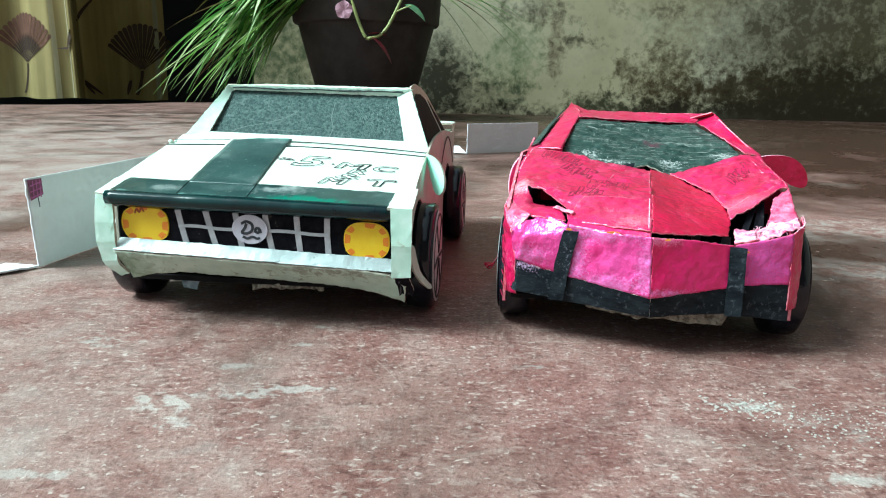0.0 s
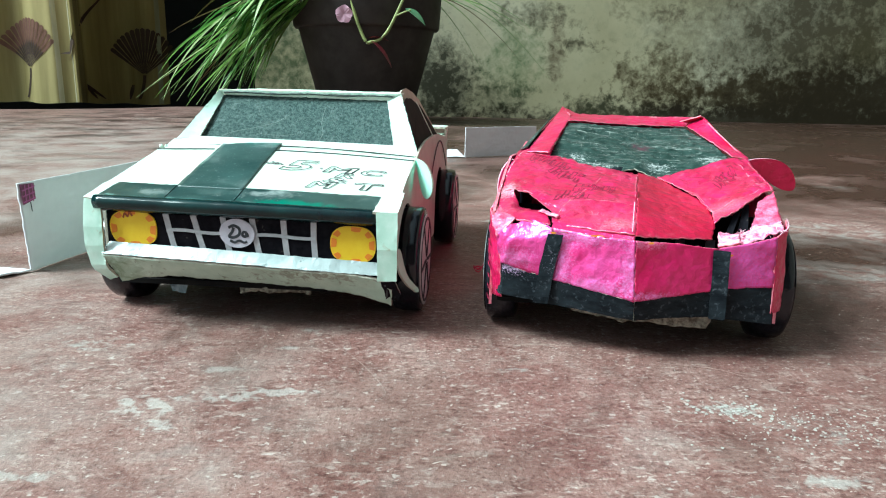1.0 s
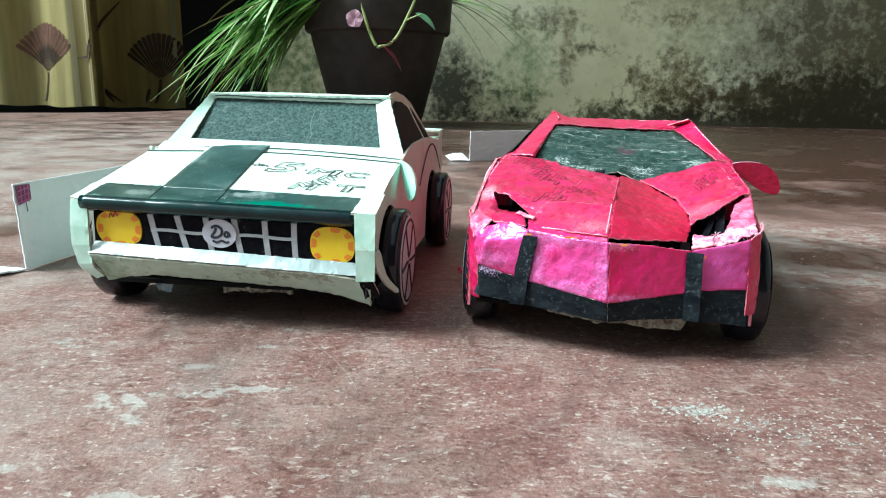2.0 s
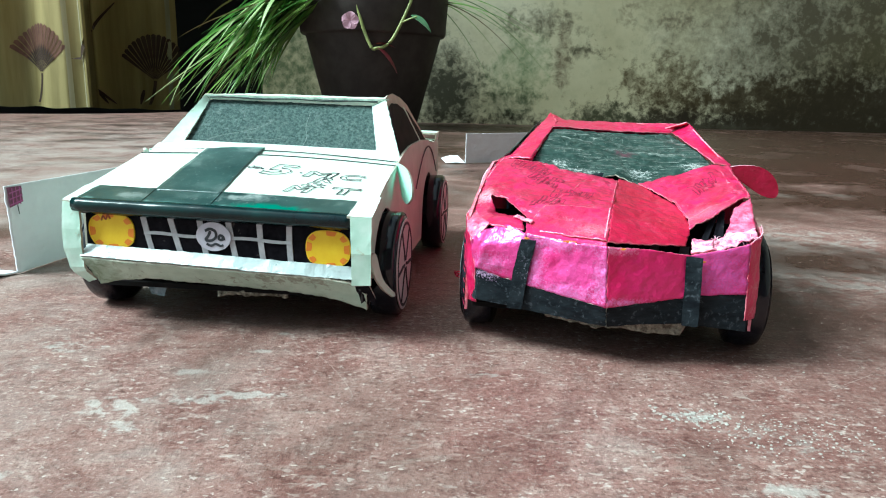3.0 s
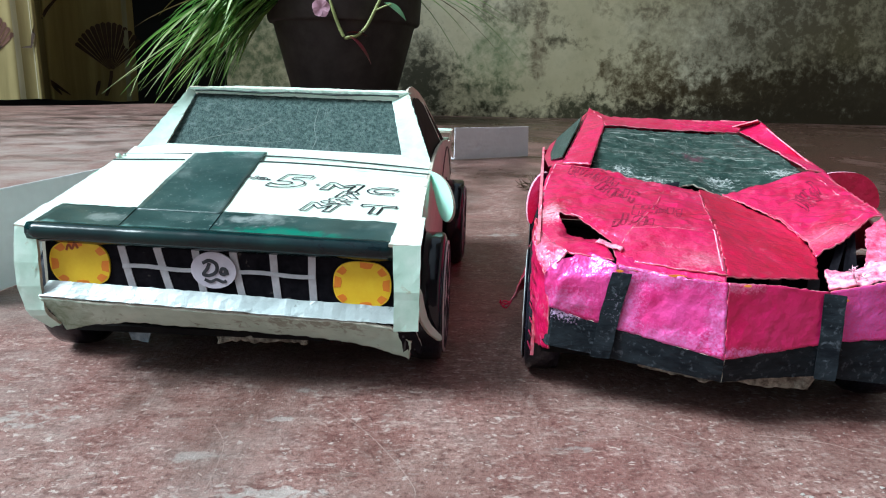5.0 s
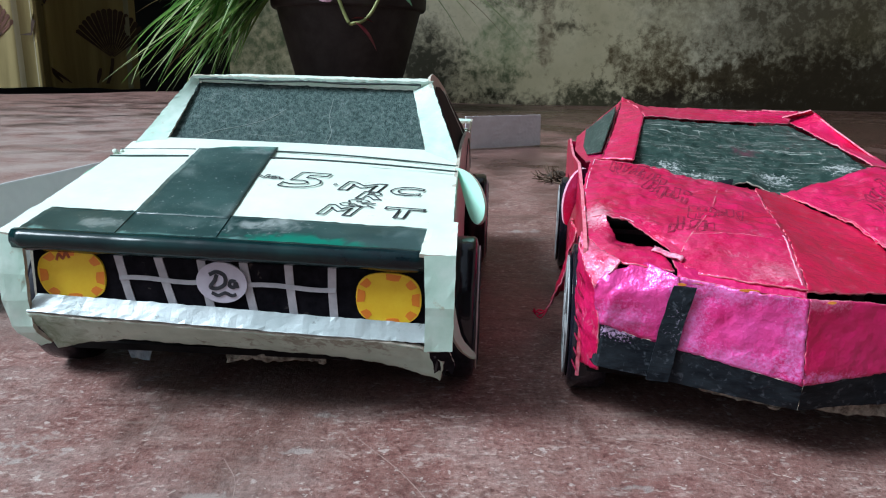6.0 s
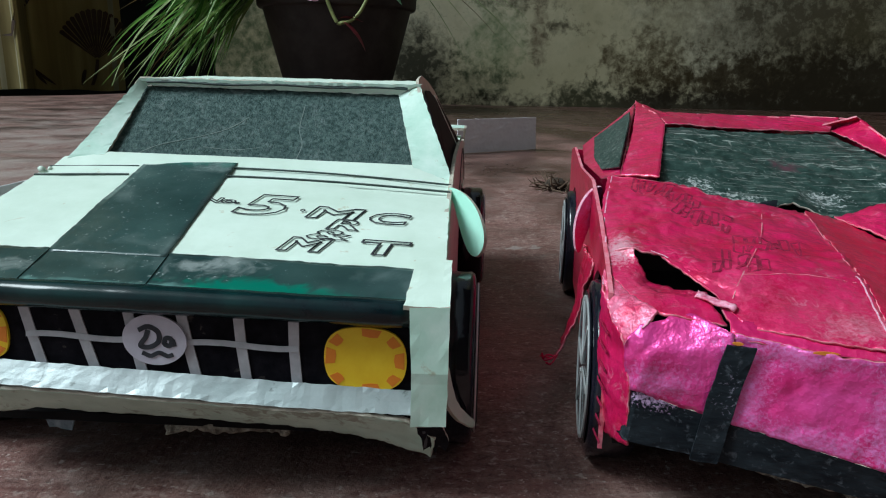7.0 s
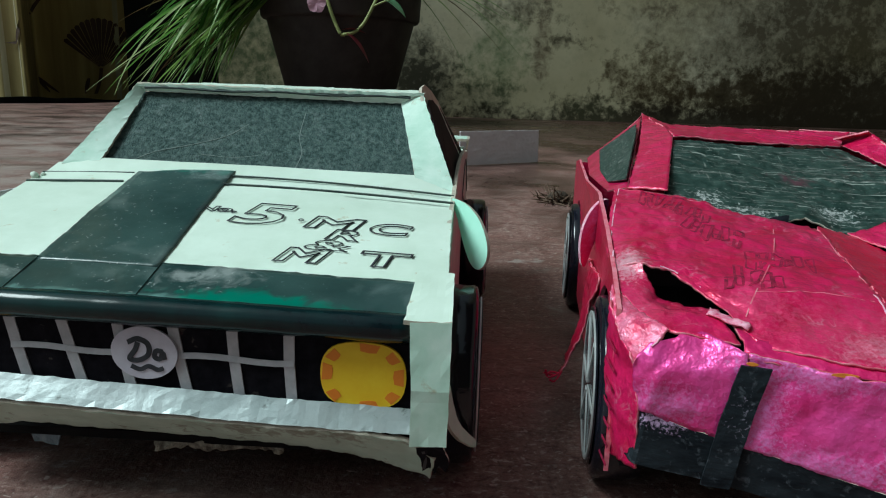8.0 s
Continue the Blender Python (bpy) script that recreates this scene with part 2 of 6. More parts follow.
def scratched():
    m, n, l, b = mat("scratched_black_paper", 0.45, 0.0, 0.2)
    col = ramp(m, noise_tex(m, 300, 7, 0.75), [(0.36, (0.008, 0.022, 0.019)), (0.64, (0.040, 0.070, 0.060))])
    for s, st, th, tone in ((1300, (0.03, 1.0, 1.0), 0.59, 0.17), (1600, (0.6, 0.6, 0.6), 0.63, 0.20), (1100, (0.025, 1.2, 1.2), 0.63, 0.42), (900, (0.06, 0.7, 0.7), 0.66, 0.40), (1200, (0.8, 0.06, 0.3), 0.67, 0.26)):
        col = mix(m, ramp(m, noise_tex(m, s, 3, 0.5, 0.15, stretch=st), [(th, (0.0,)), (th + 0.06, (0.7,))]), col, (tone, tone * 1.08, tone))
    for where, size in (((-0.021, 0.0585, 0.0485), (0.009, 0.0032, 0.01)), ((-0.010, 0.0572, 0.047), (0.009, 0.0030, 0.01)), ((-0.016, 0.062, 0.049), (0.004, 0.003, 0.01)), ((0.012, 0.062, 0.047), (0.006, 0.004, 0.01)), ((0.030, 0.068, 0.049), (0.006, 0.004, 0.01))):
        col = tone_patch(m, col, where, size, 1000, 0.59, (0.45, 0.47, 0.46), 0.10)
    col = tone_patch(m, col, (0.006, 0.076, 0.052), (0.006, 0.006, 0.01), 300, 0.58, (0.09, 0.035, 0.05), 0.14)
    l.new(col, b.inputs["Base Color"])
    relief(m, noise_tex(m, 600, 4, 0.6), 0.5, 0.0003)
    return m


M_REDGLASS = scratched()
M_REDEDGE = simple("pale_red_paper_edge", (0.58, 0.06, 0.12), (0.70, 0.30, 0.36), 300, 0.6, 0.3, 0.0003)
M_GREYCARD = simple("grey_card", (0.024, 0.024, 0.028), (0.05, 0.05, 0.055), 300, 0.7, 0.2, 0.0002)
M_SCRIBBLE = simple("faded_ink", (0.11, 0.006, 0.024), (0.42, 0.010, 0.070), 700, 0.5, 0.1, 0.0001)
M_GOLD = simple("orange_glitter", (0.75, 0.22, 0.03), (0.80, 0.34, 0.04), 600, 0.4, 0.3, 0.0001)
M_CARD = simple("white_card_sheet", (0.74, 0.74, 0.78), (0.68, 0.68, 0.72), 60, 0.6, 0.1, 0.0002)
M_STICKER = simple("purple_plaid_sticker", (0.10, 0.012, 0.05), (0.20, 0.035, 0.11), 700, 0.5, 0.1, 0.0001)
M_PLAID = simple("magenta_plaid_line", (0.34, 0.05, 0.22), (0.46, 0.10, 0.32), 500, 0.5, 0.1, 0.0001)
M_POT = simple("dark_plastic_pot", (0.044, 0.037, 0.035), (0.066, 0.056, 0.052), 30, 0.6, 0.2, 0.001, spec=0.12, spots=((0.07, 0.06, 0.055), 14, 0.62, 0.2))
M_SOIL = simple("soil", (0.02, 0.014, 0.010), (0.05, 0.035, 0.025), 120, 0.95, 1.0, 0.004)
M_BLADE_DRY = simple("dry_leaf", (0.16, 0.10, 0.04), (0.24, 0.17, 0.07), 25, 0.6, 0.2, 0.0005)
M_VINE = simple("pale_stem", (0.36, 0.40, 0.14), (0.28, 0.33, 0.12), 60, 0.5, 0.2, 0.0005)
M_LEAF = simple("leaf_green", (0.10, 0.24, 0.12), (0.16, 0.32, 0.17), 60, 0.4, 0.2, 0.0005)
M_LEAFRED = simple("leaf_maroon", (0.17, 0.022, 0.035), (0.26, 0.045, 0.06), 60, 0.4, 0.2, 0.0005)
M_PETAL = simple("pink_petal", (0.62, 0.32, 0.44), (0.70, 0.45, 0.55), 90, 0.55, 0.2, 0.0005)
M_CURTAIN = simple("olive_curtain_cloth", (0.26, 0.20, 0.066), (0.50, 0.40, 0.17), 12, 0.8, 0.3, 0.0006, stretch=(1.0, 1.0, 0.08))
M_HEM = simple("worn_olive_hem", (0.36, 0.34, 0.20), (0.46, 0.44, 0.28), 40, 0.8, 0.3, 0.0006, stretch=(1.0, 1.0, 0.2))
# cream for the lit fold, its highlight put into the colour
M_FOLDLIGHT = simple("cream_fold_highlight", (0.54, 0.49, 0.30), (0.64, 0.59, 0.40), 40, 0.8, 0.3, 0.0006, stretch=(1.0, 1.0, 0.2))
M_PRINT = simple("brown_print", (0.15, 0.065, 0.042), (0.23, 0.11, 0.072), 40, 0.8, 0.2, 0.0004)
M_PRINTDARK = simple("dark_brown_print", (0.055, 0.030, 0.018), (0.08, 0.045, 0.03), 40, 0.8, 0.2, 0.0004)
# near-black: the dimness behind the curtain is put into the colour
M_ROOM = simple("shade_black_plaster", (0.012, 0.011, 0.010), (0.019, 0.017, 0.015), 6, 0.9, 0.3, 0.002)
# kept dark for the unseen walls and slab that block light
M_SHADE = simple("dim_blocker_plaster", (0.11, 0.10, 0.085), (0.19, 0.175, 0.15), 6, 0.9, 0.3, 0.002)
M_TAG = simple("bluish_tape_scrap", (0.07, 0.11, 0.14), (0.26, 0.32, 0.36), 500, 0.3, 0.4, 0.0003)
M_CARDGREY = simple("lilac_grey_card", (0.76, 0.72, 0.76), (0.69, 0.65, 0.69), 60, 0.6, 0.1, 0.0002)
M_SCRIBBLE2 = simple("brown_ink", (0.30, 0.06, 0.012), (0.42, 0.10, 0.02), 400, 0.6, 0.1, 0.0001)
M_SCRATCH = simple("pale_scratch", (0.24, 0.165, 0.145), (0.33, 0.25, 0.22), 300, 0.8, 0.2, 0.0001)
M_FLECK = simple("pale_pink_flecks", (0.30, 0.225, 0.195), (0.50, 0.42, 0.375), 130, 0.8, 0.2, 0.0001)
M_FLAKE = simple("white_crumbs", (0.30, 0.28, 0.25), (0.46, 0.44, 0.41), 500, 0.8, 0.3, 0.0001)
M_TORNSOFT = simple("fuzzy_torn_rose_paper", (0.60, 0.05, 0.16), (0.84, 0.56, 0.68), 520, 0.75, 0.6, 0.0004)
M_POD = simple("dark_dry_pod", (0.018, 0.012, 0.008), (0.07, 0.045, 0.028), 600, 0.9, 0.8, 0.0008)
M_TWIG = simple("dry_twig", (0.07, 0.042, 0.028), (0.13, 0.085, 0.055), 200, 0.9, 0.4, 0.0004)


def leaf_material():
    """Thin strap leaves: each its own green, a paler midrib grain, light passing through."""
    m, n, l, b = mat("strap_leaf", 0.38, 0.0, 0.4)
    info = n.new("ShaderNodeObjectInfo")
    tone = ramp(m, info.outputs["Random"], [(0.0, (0.06, 0.15, 0.03)), (0.40, (0.17, 0.36, 0.07)), (0.75, (0.36, 0.54, 0.15)), (1.0, (0.56, 0.66, 0.36))])
    col = mix(m, ramp(m, noise_tex(m, 30, 4, 0.6), [(0.40, (0.0,)), (0.70, (0.45,))]), tone, (0.035, 0.085, 0.022))
    l.new(col, b.inputs["Base Color"])
    thin = n.new("ShaderNodeBsdfTranslucent")
    l.new(col, thin.inputs["Color"])
    both = n.new("ShaderNodeMixShader")
    both.inputs[0].default_value = 0.35
    l.new(b.outputs[0], both.inputs[1])
    l.new(thin.outputs[0], both.inputs[2])
    l.new(both.outputs[0], n["Material Output"].inputs["Surface"])
    return m


M_BLADE = leaf_material()


def floor_material():
    m, n, l, b = mat("red_oxide_cement", 0.5, 0.0, 0.24)
    broad = noise_tex(m, 9, 4, 0.6, 0.4)
    mid = noise_tex(m, 42, 6, 0.68, 0.3)
    grain = noise_tex(m, 230, 6, 0.72)
    grit = noise_tex(m, 850, 4, 0.75)
    col = ramp(m, broad, [(0.30, (0.158, 0.060, 0.053)), (0.50, (0.192, 0.086, 0.075)), (0.72, (0.228, 0.124, 0.107))])
    # rubbed paler cement with flaky edges
    col = mix(m, ramp(m, mid, [(0.42, (0.13,)), (0.60, (0.38,)), (0.76, (0.52,))]), col, (0.37, 0.275, 0.238))
    col = mix(m, ramp(m, noise_tex(m, 210, 6, 0.75, 0.4, stretch=(0.55, 1.0, 1.0)), [(0.57, (0.0,)), (0.62, (0.45,))]), col, (0.44, 0.345, 0.305))
    # dark grime in the hollows, pale and dark grit
    col = mix(m, ramp(m, noise_tex(m, 160, 6, 0.75, 0.5, stretch=(0.6, 1.0, 1.0)), [(0.37, (0.40,)), (0.46, (0.0,))]), col, (0.095, 0.036, 0.032))
    col = mix(m, ramp(m, grain, [(0.36, (0.55,)), (0.48, (0.0,))]), col, (0.070, 0.024, 0.021))
    col = mix(m, ramp(m, grain, [(0.58, (0.0,)), (0.68, (0.55,))]), col, (0.45, 0.36, 0.32))
    col = mix(m, ramp(m, grit, [(0.37, (0.65,)), (0.47, (0.0,))]), col, (0.065, 0.027, 0.023))
    col = mix(m, ramp(m, grit, [(0.56, (0.0,)), (0.66, (0.60,))]), col, (0.46, 0.38, 0.34))
    col = mix(m, ramp(m, noise_tex(m, 420, 3, 0.6), [(0.64, (0.0,)), (0.67, (0.75,))]), col, (0.52, 0.45, 0.41))
    col = mix(m, ramp(m, noise_tex(m, 60, 3, 0.5, 0.2, stretch=(0.6, 5.0, 1.0)), [(0.63, (0.0,)), (0.68, (0.20,))]), col, (0.42, 0.36, 0.31))
    fleck = noise_tex(m, 560, 3, 0.6, 0.2, stretch=(0.55, 1.0, 1.0))
    worn = ramp(m, noise_tex(m, 34, 5, 0.6, 0.5), [(0.44, (0.12,)), (0.60, (1.0,))])
    col = mix(m, calc(m, "MULTIPLY", worn, ramp(m, fleck, [(0.36, (0.70,)), (0.43, (0.0,))])), col, (0.075, 0.026, 0.022))
    col = mix(m, calc(m, "MULTIPLY", worn, ramp(m, fleck, [(0.60, (0.0,)), (0.64, (0.75,))])), col, (0.50, 0.43, 0.39))
    # spilt paint and powder: x, y, half length, half width (m), noise scale, threshold, tone
    tone_patches = [(-0.0535, 0.1675, 0.009, 0.0065, 260, 0.545, 0.52), (-0.0465, 0.1575, 0.005, 0.004, 300, 0.55, 0.50),
              (-0.027, 0.1745, 0.013, 0.0030, 300, 0.53, 0.52), (-0.0365, 0.1715, 0.007, 0.0024, 320, 0.53, 0.50), (-0.0415, 0.1885, 0.005, 0.0018, 280, 0.50, 0.5),
              (0.081, 0.1665, 0.010, 0.0045, 300, 0.57, 0.40), (0.098, 0.154, 0.026, 0.012, 300, 0.66, 0.31),
              (0.089, 0.1345, 0.006, 0.003, 190, 0.50, 0.46), (-0.069, 0.1365, 0.011, 0.002, 200, 0.53, 0.45), (-0.0375, 0.1260, 0.006, 0.003, 200, 0.50, 0.48),
              (-0.027, 0.2045, 0.003, 0.0012, 320, 0.47, 0.5), (-0.0235, 0.2195, 0.0032, 0.0011, 320, 0.47, 0.48),
              (0.035, 0.190, 0.0035, 0.0012, 320, 0.50, 0.4), (0.05, 0.40, 0.012, 0.003, 200, 0.52, 0.45),
              (-0.12, 0.60, 0.05, 0.02, 60, 0.54, 0.4), (0.30, 0.55, 0.08, 0.02, 60, 0.54, 0.4),
              (-0.082, 0.2060, 0.010, 0.006, 300, 0.56, 0.45), (0.165, 0.34, 0.09, 0.07, 120, 0.50, 0.38), (-0.17, 0.25, 0.03, 0.02, 260, 0.585, 0.4)]
    for x, y, a, c, s, th, tone in tone_patches:
        col = tone_patch(m, col, (x, y, 0.0), (a, c, 1.0), s, th, (tone, tone * 0.97, tone * 0.90), 0.11, 0.50)
    # shade on the near right floor, painted as a dark patch
    col = tone_patch(m, col, (0.165, 0.175, 0.0), (0.085, 0.075, 1.0), 40, 0.46, (0.085, 0.036, 0.031), 0.30, 0.50)
    # dry dust by the ledge, with the sky's sheen painted in
    col = tone_patch(m, col, (-0.42, 0.70, 0.0), (0.36, 0.62, 1.0), 22, 0.46, (0.40, 0.345, 0.315), 0.30, 0.70)
    col = tone_patch(m, col, (-0.13, 0.135, 0.0), (0.11, 0.13, 1.0), 60, 0.48, (0.38, 0.325, 0.295), 0.36, 0.42)
    # damp brown cement along the wall, with the right side's shade painted in
    col = tone_patch(m, col, (0.66, 0.85, 0.0), (0.50, 0.66, 1.0), 9, 0.34, (0.040, 0.017, 0.012), 0.22, 0.96)
    col = tone_patch(m, col, (0.52, 1.38, 0.0), (0.85, 0.42, 1.0), 14, 0.36, (0.038, 0.021, 0.015), 0.22, 0.94)
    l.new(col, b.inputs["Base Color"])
    damp_shade = tone_patch(m, (0.0, 0.0, 0.0), (0.62, 1.00, 0.0), (0.52, 0.75, 1.0), 9, 0.34, (1.0, 1.0, 1.0), 0.24, 1.0)
    l.new(mix(m, damp_shade, ramp(m, mid, [(0.3, (0.36,)), (0.7, (0.62,))]), (0.26, 0.26, 0.26)), b.inputs["Roughness"])
    h = calc(m, "ADD", calc(m, "ADD", calc(m, "MULTIPLY", grain, 0.6), calc(m, "MULTIPLY", grit, 0.3)), mid)
    relief(m, h, 0.55, 0.0016)
    return m


def wall_material():
    m, n, l, b = mat("mouldy_lime_plaster", 0.9, 0.0, 0.2)
    broad = noise_tex(m, 3.0, 4, 0.55)
    fine = noise_tex(m, 46, 6, 0.65)
    blot = calc(m, "ADD", calc(m, "MULTIPLY", noise_tex(m, 19, 4, 0.55, 0.4), 0.42), calc(m, "MULTIPLY", noise_tex(m, 72, 6, 0.68, 0.3), 0.58))
    col = ramp(m, broad, [(0.36, (0.43, 0.385, 0.235)), (0.50, (0.54, 0.495, 0.325)), (0.64, (0.65, 0.61, 0.44))])
    col = mix(m, ramp(m, fine, [(0.48, (0.0,)), (0.70, (0.30,))]), col, (0.28, 0.265, 0.17))
    geo = n.new("ShaderNodeNewGeometry")
    sep = n.new("ShaderNodeSeparateXYZ")
    l.new(geo.outputs["Position"], sep.inputs[0])
    # algae, mould and near-black foot areas: x, z, half width, half height (m), colour, reach, softness
    # the large first area paints the light's fall-off towards the right
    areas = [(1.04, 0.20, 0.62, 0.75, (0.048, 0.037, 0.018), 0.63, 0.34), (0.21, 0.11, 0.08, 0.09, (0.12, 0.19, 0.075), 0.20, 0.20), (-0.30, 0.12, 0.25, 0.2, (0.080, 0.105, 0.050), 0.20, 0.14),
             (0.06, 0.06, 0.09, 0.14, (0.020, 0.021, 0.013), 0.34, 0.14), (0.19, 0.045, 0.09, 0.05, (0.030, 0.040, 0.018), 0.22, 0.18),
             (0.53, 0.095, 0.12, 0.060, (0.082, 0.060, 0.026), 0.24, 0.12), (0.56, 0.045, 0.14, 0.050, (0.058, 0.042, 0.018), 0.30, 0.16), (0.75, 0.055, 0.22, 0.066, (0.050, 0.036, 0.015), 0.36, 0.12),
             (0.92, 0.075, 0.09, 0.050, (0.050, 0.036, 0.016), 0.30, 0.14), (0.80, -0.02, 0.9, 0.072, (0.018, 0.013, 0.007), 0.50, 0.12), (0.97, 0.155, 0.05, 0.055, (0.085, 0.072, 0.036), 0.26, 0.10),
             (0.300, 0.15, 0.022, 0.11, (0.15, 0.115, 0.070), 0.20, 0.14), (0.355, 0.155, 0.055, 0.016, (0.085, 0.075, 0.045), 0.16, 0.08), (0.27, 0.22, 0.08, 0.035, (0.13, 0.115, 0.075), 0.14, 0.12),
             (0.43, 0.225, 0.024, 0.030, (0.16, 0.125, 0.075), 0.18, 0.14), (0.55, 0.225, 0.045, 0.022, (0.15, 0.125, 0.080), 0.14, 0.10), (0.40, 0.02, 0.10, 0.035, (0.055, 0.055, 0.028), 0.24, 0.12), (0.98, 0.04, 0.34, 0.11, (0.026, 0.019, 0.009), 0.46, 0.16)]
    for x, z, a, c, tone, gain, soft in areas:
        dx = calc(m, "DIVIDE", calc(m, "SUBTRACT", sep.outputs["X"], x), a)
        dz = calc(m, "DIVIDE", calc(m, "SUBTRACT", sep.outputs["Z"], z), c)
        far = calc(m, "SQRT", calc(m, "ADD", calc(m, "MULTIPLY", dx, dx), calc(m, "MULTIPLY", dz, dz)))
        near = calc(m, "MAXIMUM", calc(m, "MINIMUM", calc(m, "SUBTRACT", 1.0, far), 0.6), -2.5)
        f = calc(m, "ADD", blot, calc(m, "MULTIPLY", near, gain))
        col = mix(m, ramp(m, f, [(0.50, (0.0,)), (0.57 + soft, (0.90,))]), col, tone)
    col = mix(m, ramp(m, noise_tex(m, 75, 4, 0.7), [(0.66, (0.0,)), (0.71, (0.55,))]), col, (0.16, 0.145, 0.09))
    l.new(col, b.inputs["Base Color"])
    relief(m, calc(m, "ADD", fine, blot), 0.20, 0.004)
    return m


M_FLOOR, M_WALL = floor_material(), wall_material()

MM = 0.001


# ---- building helpers ----
def link(name, bm, mats, parent=None, label="", smooth=False):
    me = bpy.data.meshes.new(name)
    bmesh.ops.recalc_face_normals(bm, faces=bm.faces)
    for f in bm.faces:
        f.smooth = smooth
    bm.to_mesh(me)
    bm.free()
    for m in mats if isinstance(mats, (list, tuple)) else [mats]:
        me.materials.append(m)
    ob = new(name, me)
    if parent:
        ob.parent = parent
    if label:
        ob["label"] = label
    return ob


def root(name, x, y, z, yaw, label, category, group=""):
    ob = new(name)
    ob.empty_display_size = 0.02
    ob.matrix_world = pose(x, y, z, 0, 0, yaw)
    return tagged(ob, label, category, group)


def quad(p00, p10, p01, p11, bulge=0.0):
    """Bilinear patch over four corners in mm: along a, then b; bulge lifts the middle."""
    c = [Vector(p) for p in (p00, p10, p01, p11)]

    def at(a, b):
        p = (c[0] * (1 - a) + c[1] * a) * (1 - b) + (c[2] * (1 - a) + c[3] * a) * b
        p.z += bulge * 16 * a * (1 - a) * b * (1 - b)
        return p

    return at


def rails(*lines):
    """A patch through several polylines in mm; a runs along each line, b from line to line."""
    lines = [[Vector(p) for p in ln] for ln in lines]

    def along(ln, a):
        s = a * (len(ln) - 1)
        i = min(int(s), len(ln) - 2)
        return ln[i].lerp(ln[i + 1], s - i)

    def at(a, b):
        s = b * (len(lines) - 1)
        i = min(int(s), len(lines) - 2)
        return along(lines[i], a).lerp(along(lines[i + 1], a), s - i)

    return at


def surf(at, a, b, lift=0.0, wave=0.15, seed=0):
    """The point of a sheet's surface in mm, with its warps, and its normal."""
    e = 0.002
    a0, a1, b0, b1 = max(a - e, 0), min(a + e, 1), max(b - e, 0), min(b + e, 1)
    nrm = (at(a1, b) - at(a0, b)).cross(at(a, b1) - at(a, b0)).normalized()
    p = at(a, b) + nrm * lift
    q = Vector((p.x * 0.06 + seed * 3.1, p.y * 0.06, p.z * 0.06))
    dent = noise.noise(q * 2.0) + 0.4 * noise.noise(q * 7.0)
    if wave >= 0.3:  # crumpled paper: sharp valleys between small puffed facets
        dent += 1.25 * abs(noise.noise(q * 4.3 + Vector((4, 1, 7)))) + 0.55 * abs(noise.noise(q * 11.0 + Vector((2, 9, 3))))
    return p + nrm * wave * dent, nrm


def sheet(name, at, na, nb, thick, mats, parent, label="", lift=0.0, wave=0.15, rag=0.1, seed=0, smooth=False):
    """A sheet of paper or card: patch points in mm, thickness in mm, gentle warps (wave) and an uneven cut edge (rag)."""
    if wave >= 0.3:
        na = max(na, min(90, int((at(1, 0.5) - at(0, 0.5)).length / 0.55)))
        nb = max(nb, min(90, int((at(0.5, 1) - at(0.5, 0)).length / 0.55)))
        smooth = True
    bm = bmesh.new()
    top, bot = [], []
    for j in range(nb + 1):
        for i in range(na + 1):
            a, b = i / na, j / nb
            p, nrm = surf(at, a, b, lift, wave, seed)
            if i in (0, na) or j in (0, nb):
                q2 = Vector((p.x * 0.9, p.y * 0.9 + seed, p.z * 0.9))
                p = p + Vector((noise.noise(q2), noise.noise(q2 + Vector((9, 3, 1))), noise.noise(q2 + Vector((2, 8, 5))))) * rag
            top.append(bm.verts.new(p * MM))
            bot.append(bm.verts.new((p - nrm * thick) * MM))
    k = lambda i, j: j * (na + 1) + i
    for j in range(nb):
        for i in range(na):
            ids = (k(i, j), k(i + 1, j), k(i + 1, j + 1), k(i, j + 1))
            bm.faces.new([top[x] for x in ids]).material_index = 0
            bm.faces.new([bot[x] for x in reversed(ids)]).material_index = 0
    rim = [k(i, 0) for i in range(na)] + [k(na, j) for j in range(nb)] + [k(i, nb) for i in range(na, 0, -1)] + [k(0, j) for j in range(nb, 0, -1)]
    last = len(mats) - 1 if isinstance(mats, (list, tuple)) else 0
    for x, y in zip(rim, rim[1:] + rim[:1]):
        bm.faces.new((top[x], bot[x], bot[y], top[y])).material_index = last
    return link(name, bm, mats, parent, label, smooth)


def plate(name, pts, thick, mats, parent, label="", rag=0.0, seed=0, curl=None):
    """A flat cut-out of card: outline points in mm, pushed back by thick along its normal."""
    pts = [Vector(p) for p in pts]
    if rag:
        fine = []
        for p, q in zip(pts, pts[1:] + pts[:1]):
            n = max(1, int((q - p).length / 0.9))
            fine += [p.lerp(q, i / n) for i in range(n)]
        pts = [p + Vector((noise.noise(p * 0.8 + Vector((seed, 0, 0))), noise.noise(p * 0.8 + Vector((5, seed, 0))), noise.noise(p * 0.8 + Vector((0, 7, seed))))) * rag for p in fine]
    nrm = Vector()
    c = sum(pts, Vector()) / len(pts)
    for p, q in zip(pts, pts[1:] + pts[:1]):
        nrm += (p - c).cross(q - c)
    nrm.normalize()
    bm = bmesh.new()
    a = [bm.verts.new(p * MM) for p in pts]
    b = [bm.verts.new((p - nrm * thick) * MM) for p in pts]
    bm.faces.new(a)
    bm.faces.new(b[::-1])
    last = len(mats) - 1 if isinstance(mats, (list, tuple)) else 0
    for i in range(len(pts)):
        j = (i + 1) % len(pts)
        bm.faces.new((a[i], b[i], b[j], a[j])).material_index = last
    return link(name, bm, mats, parent, label)


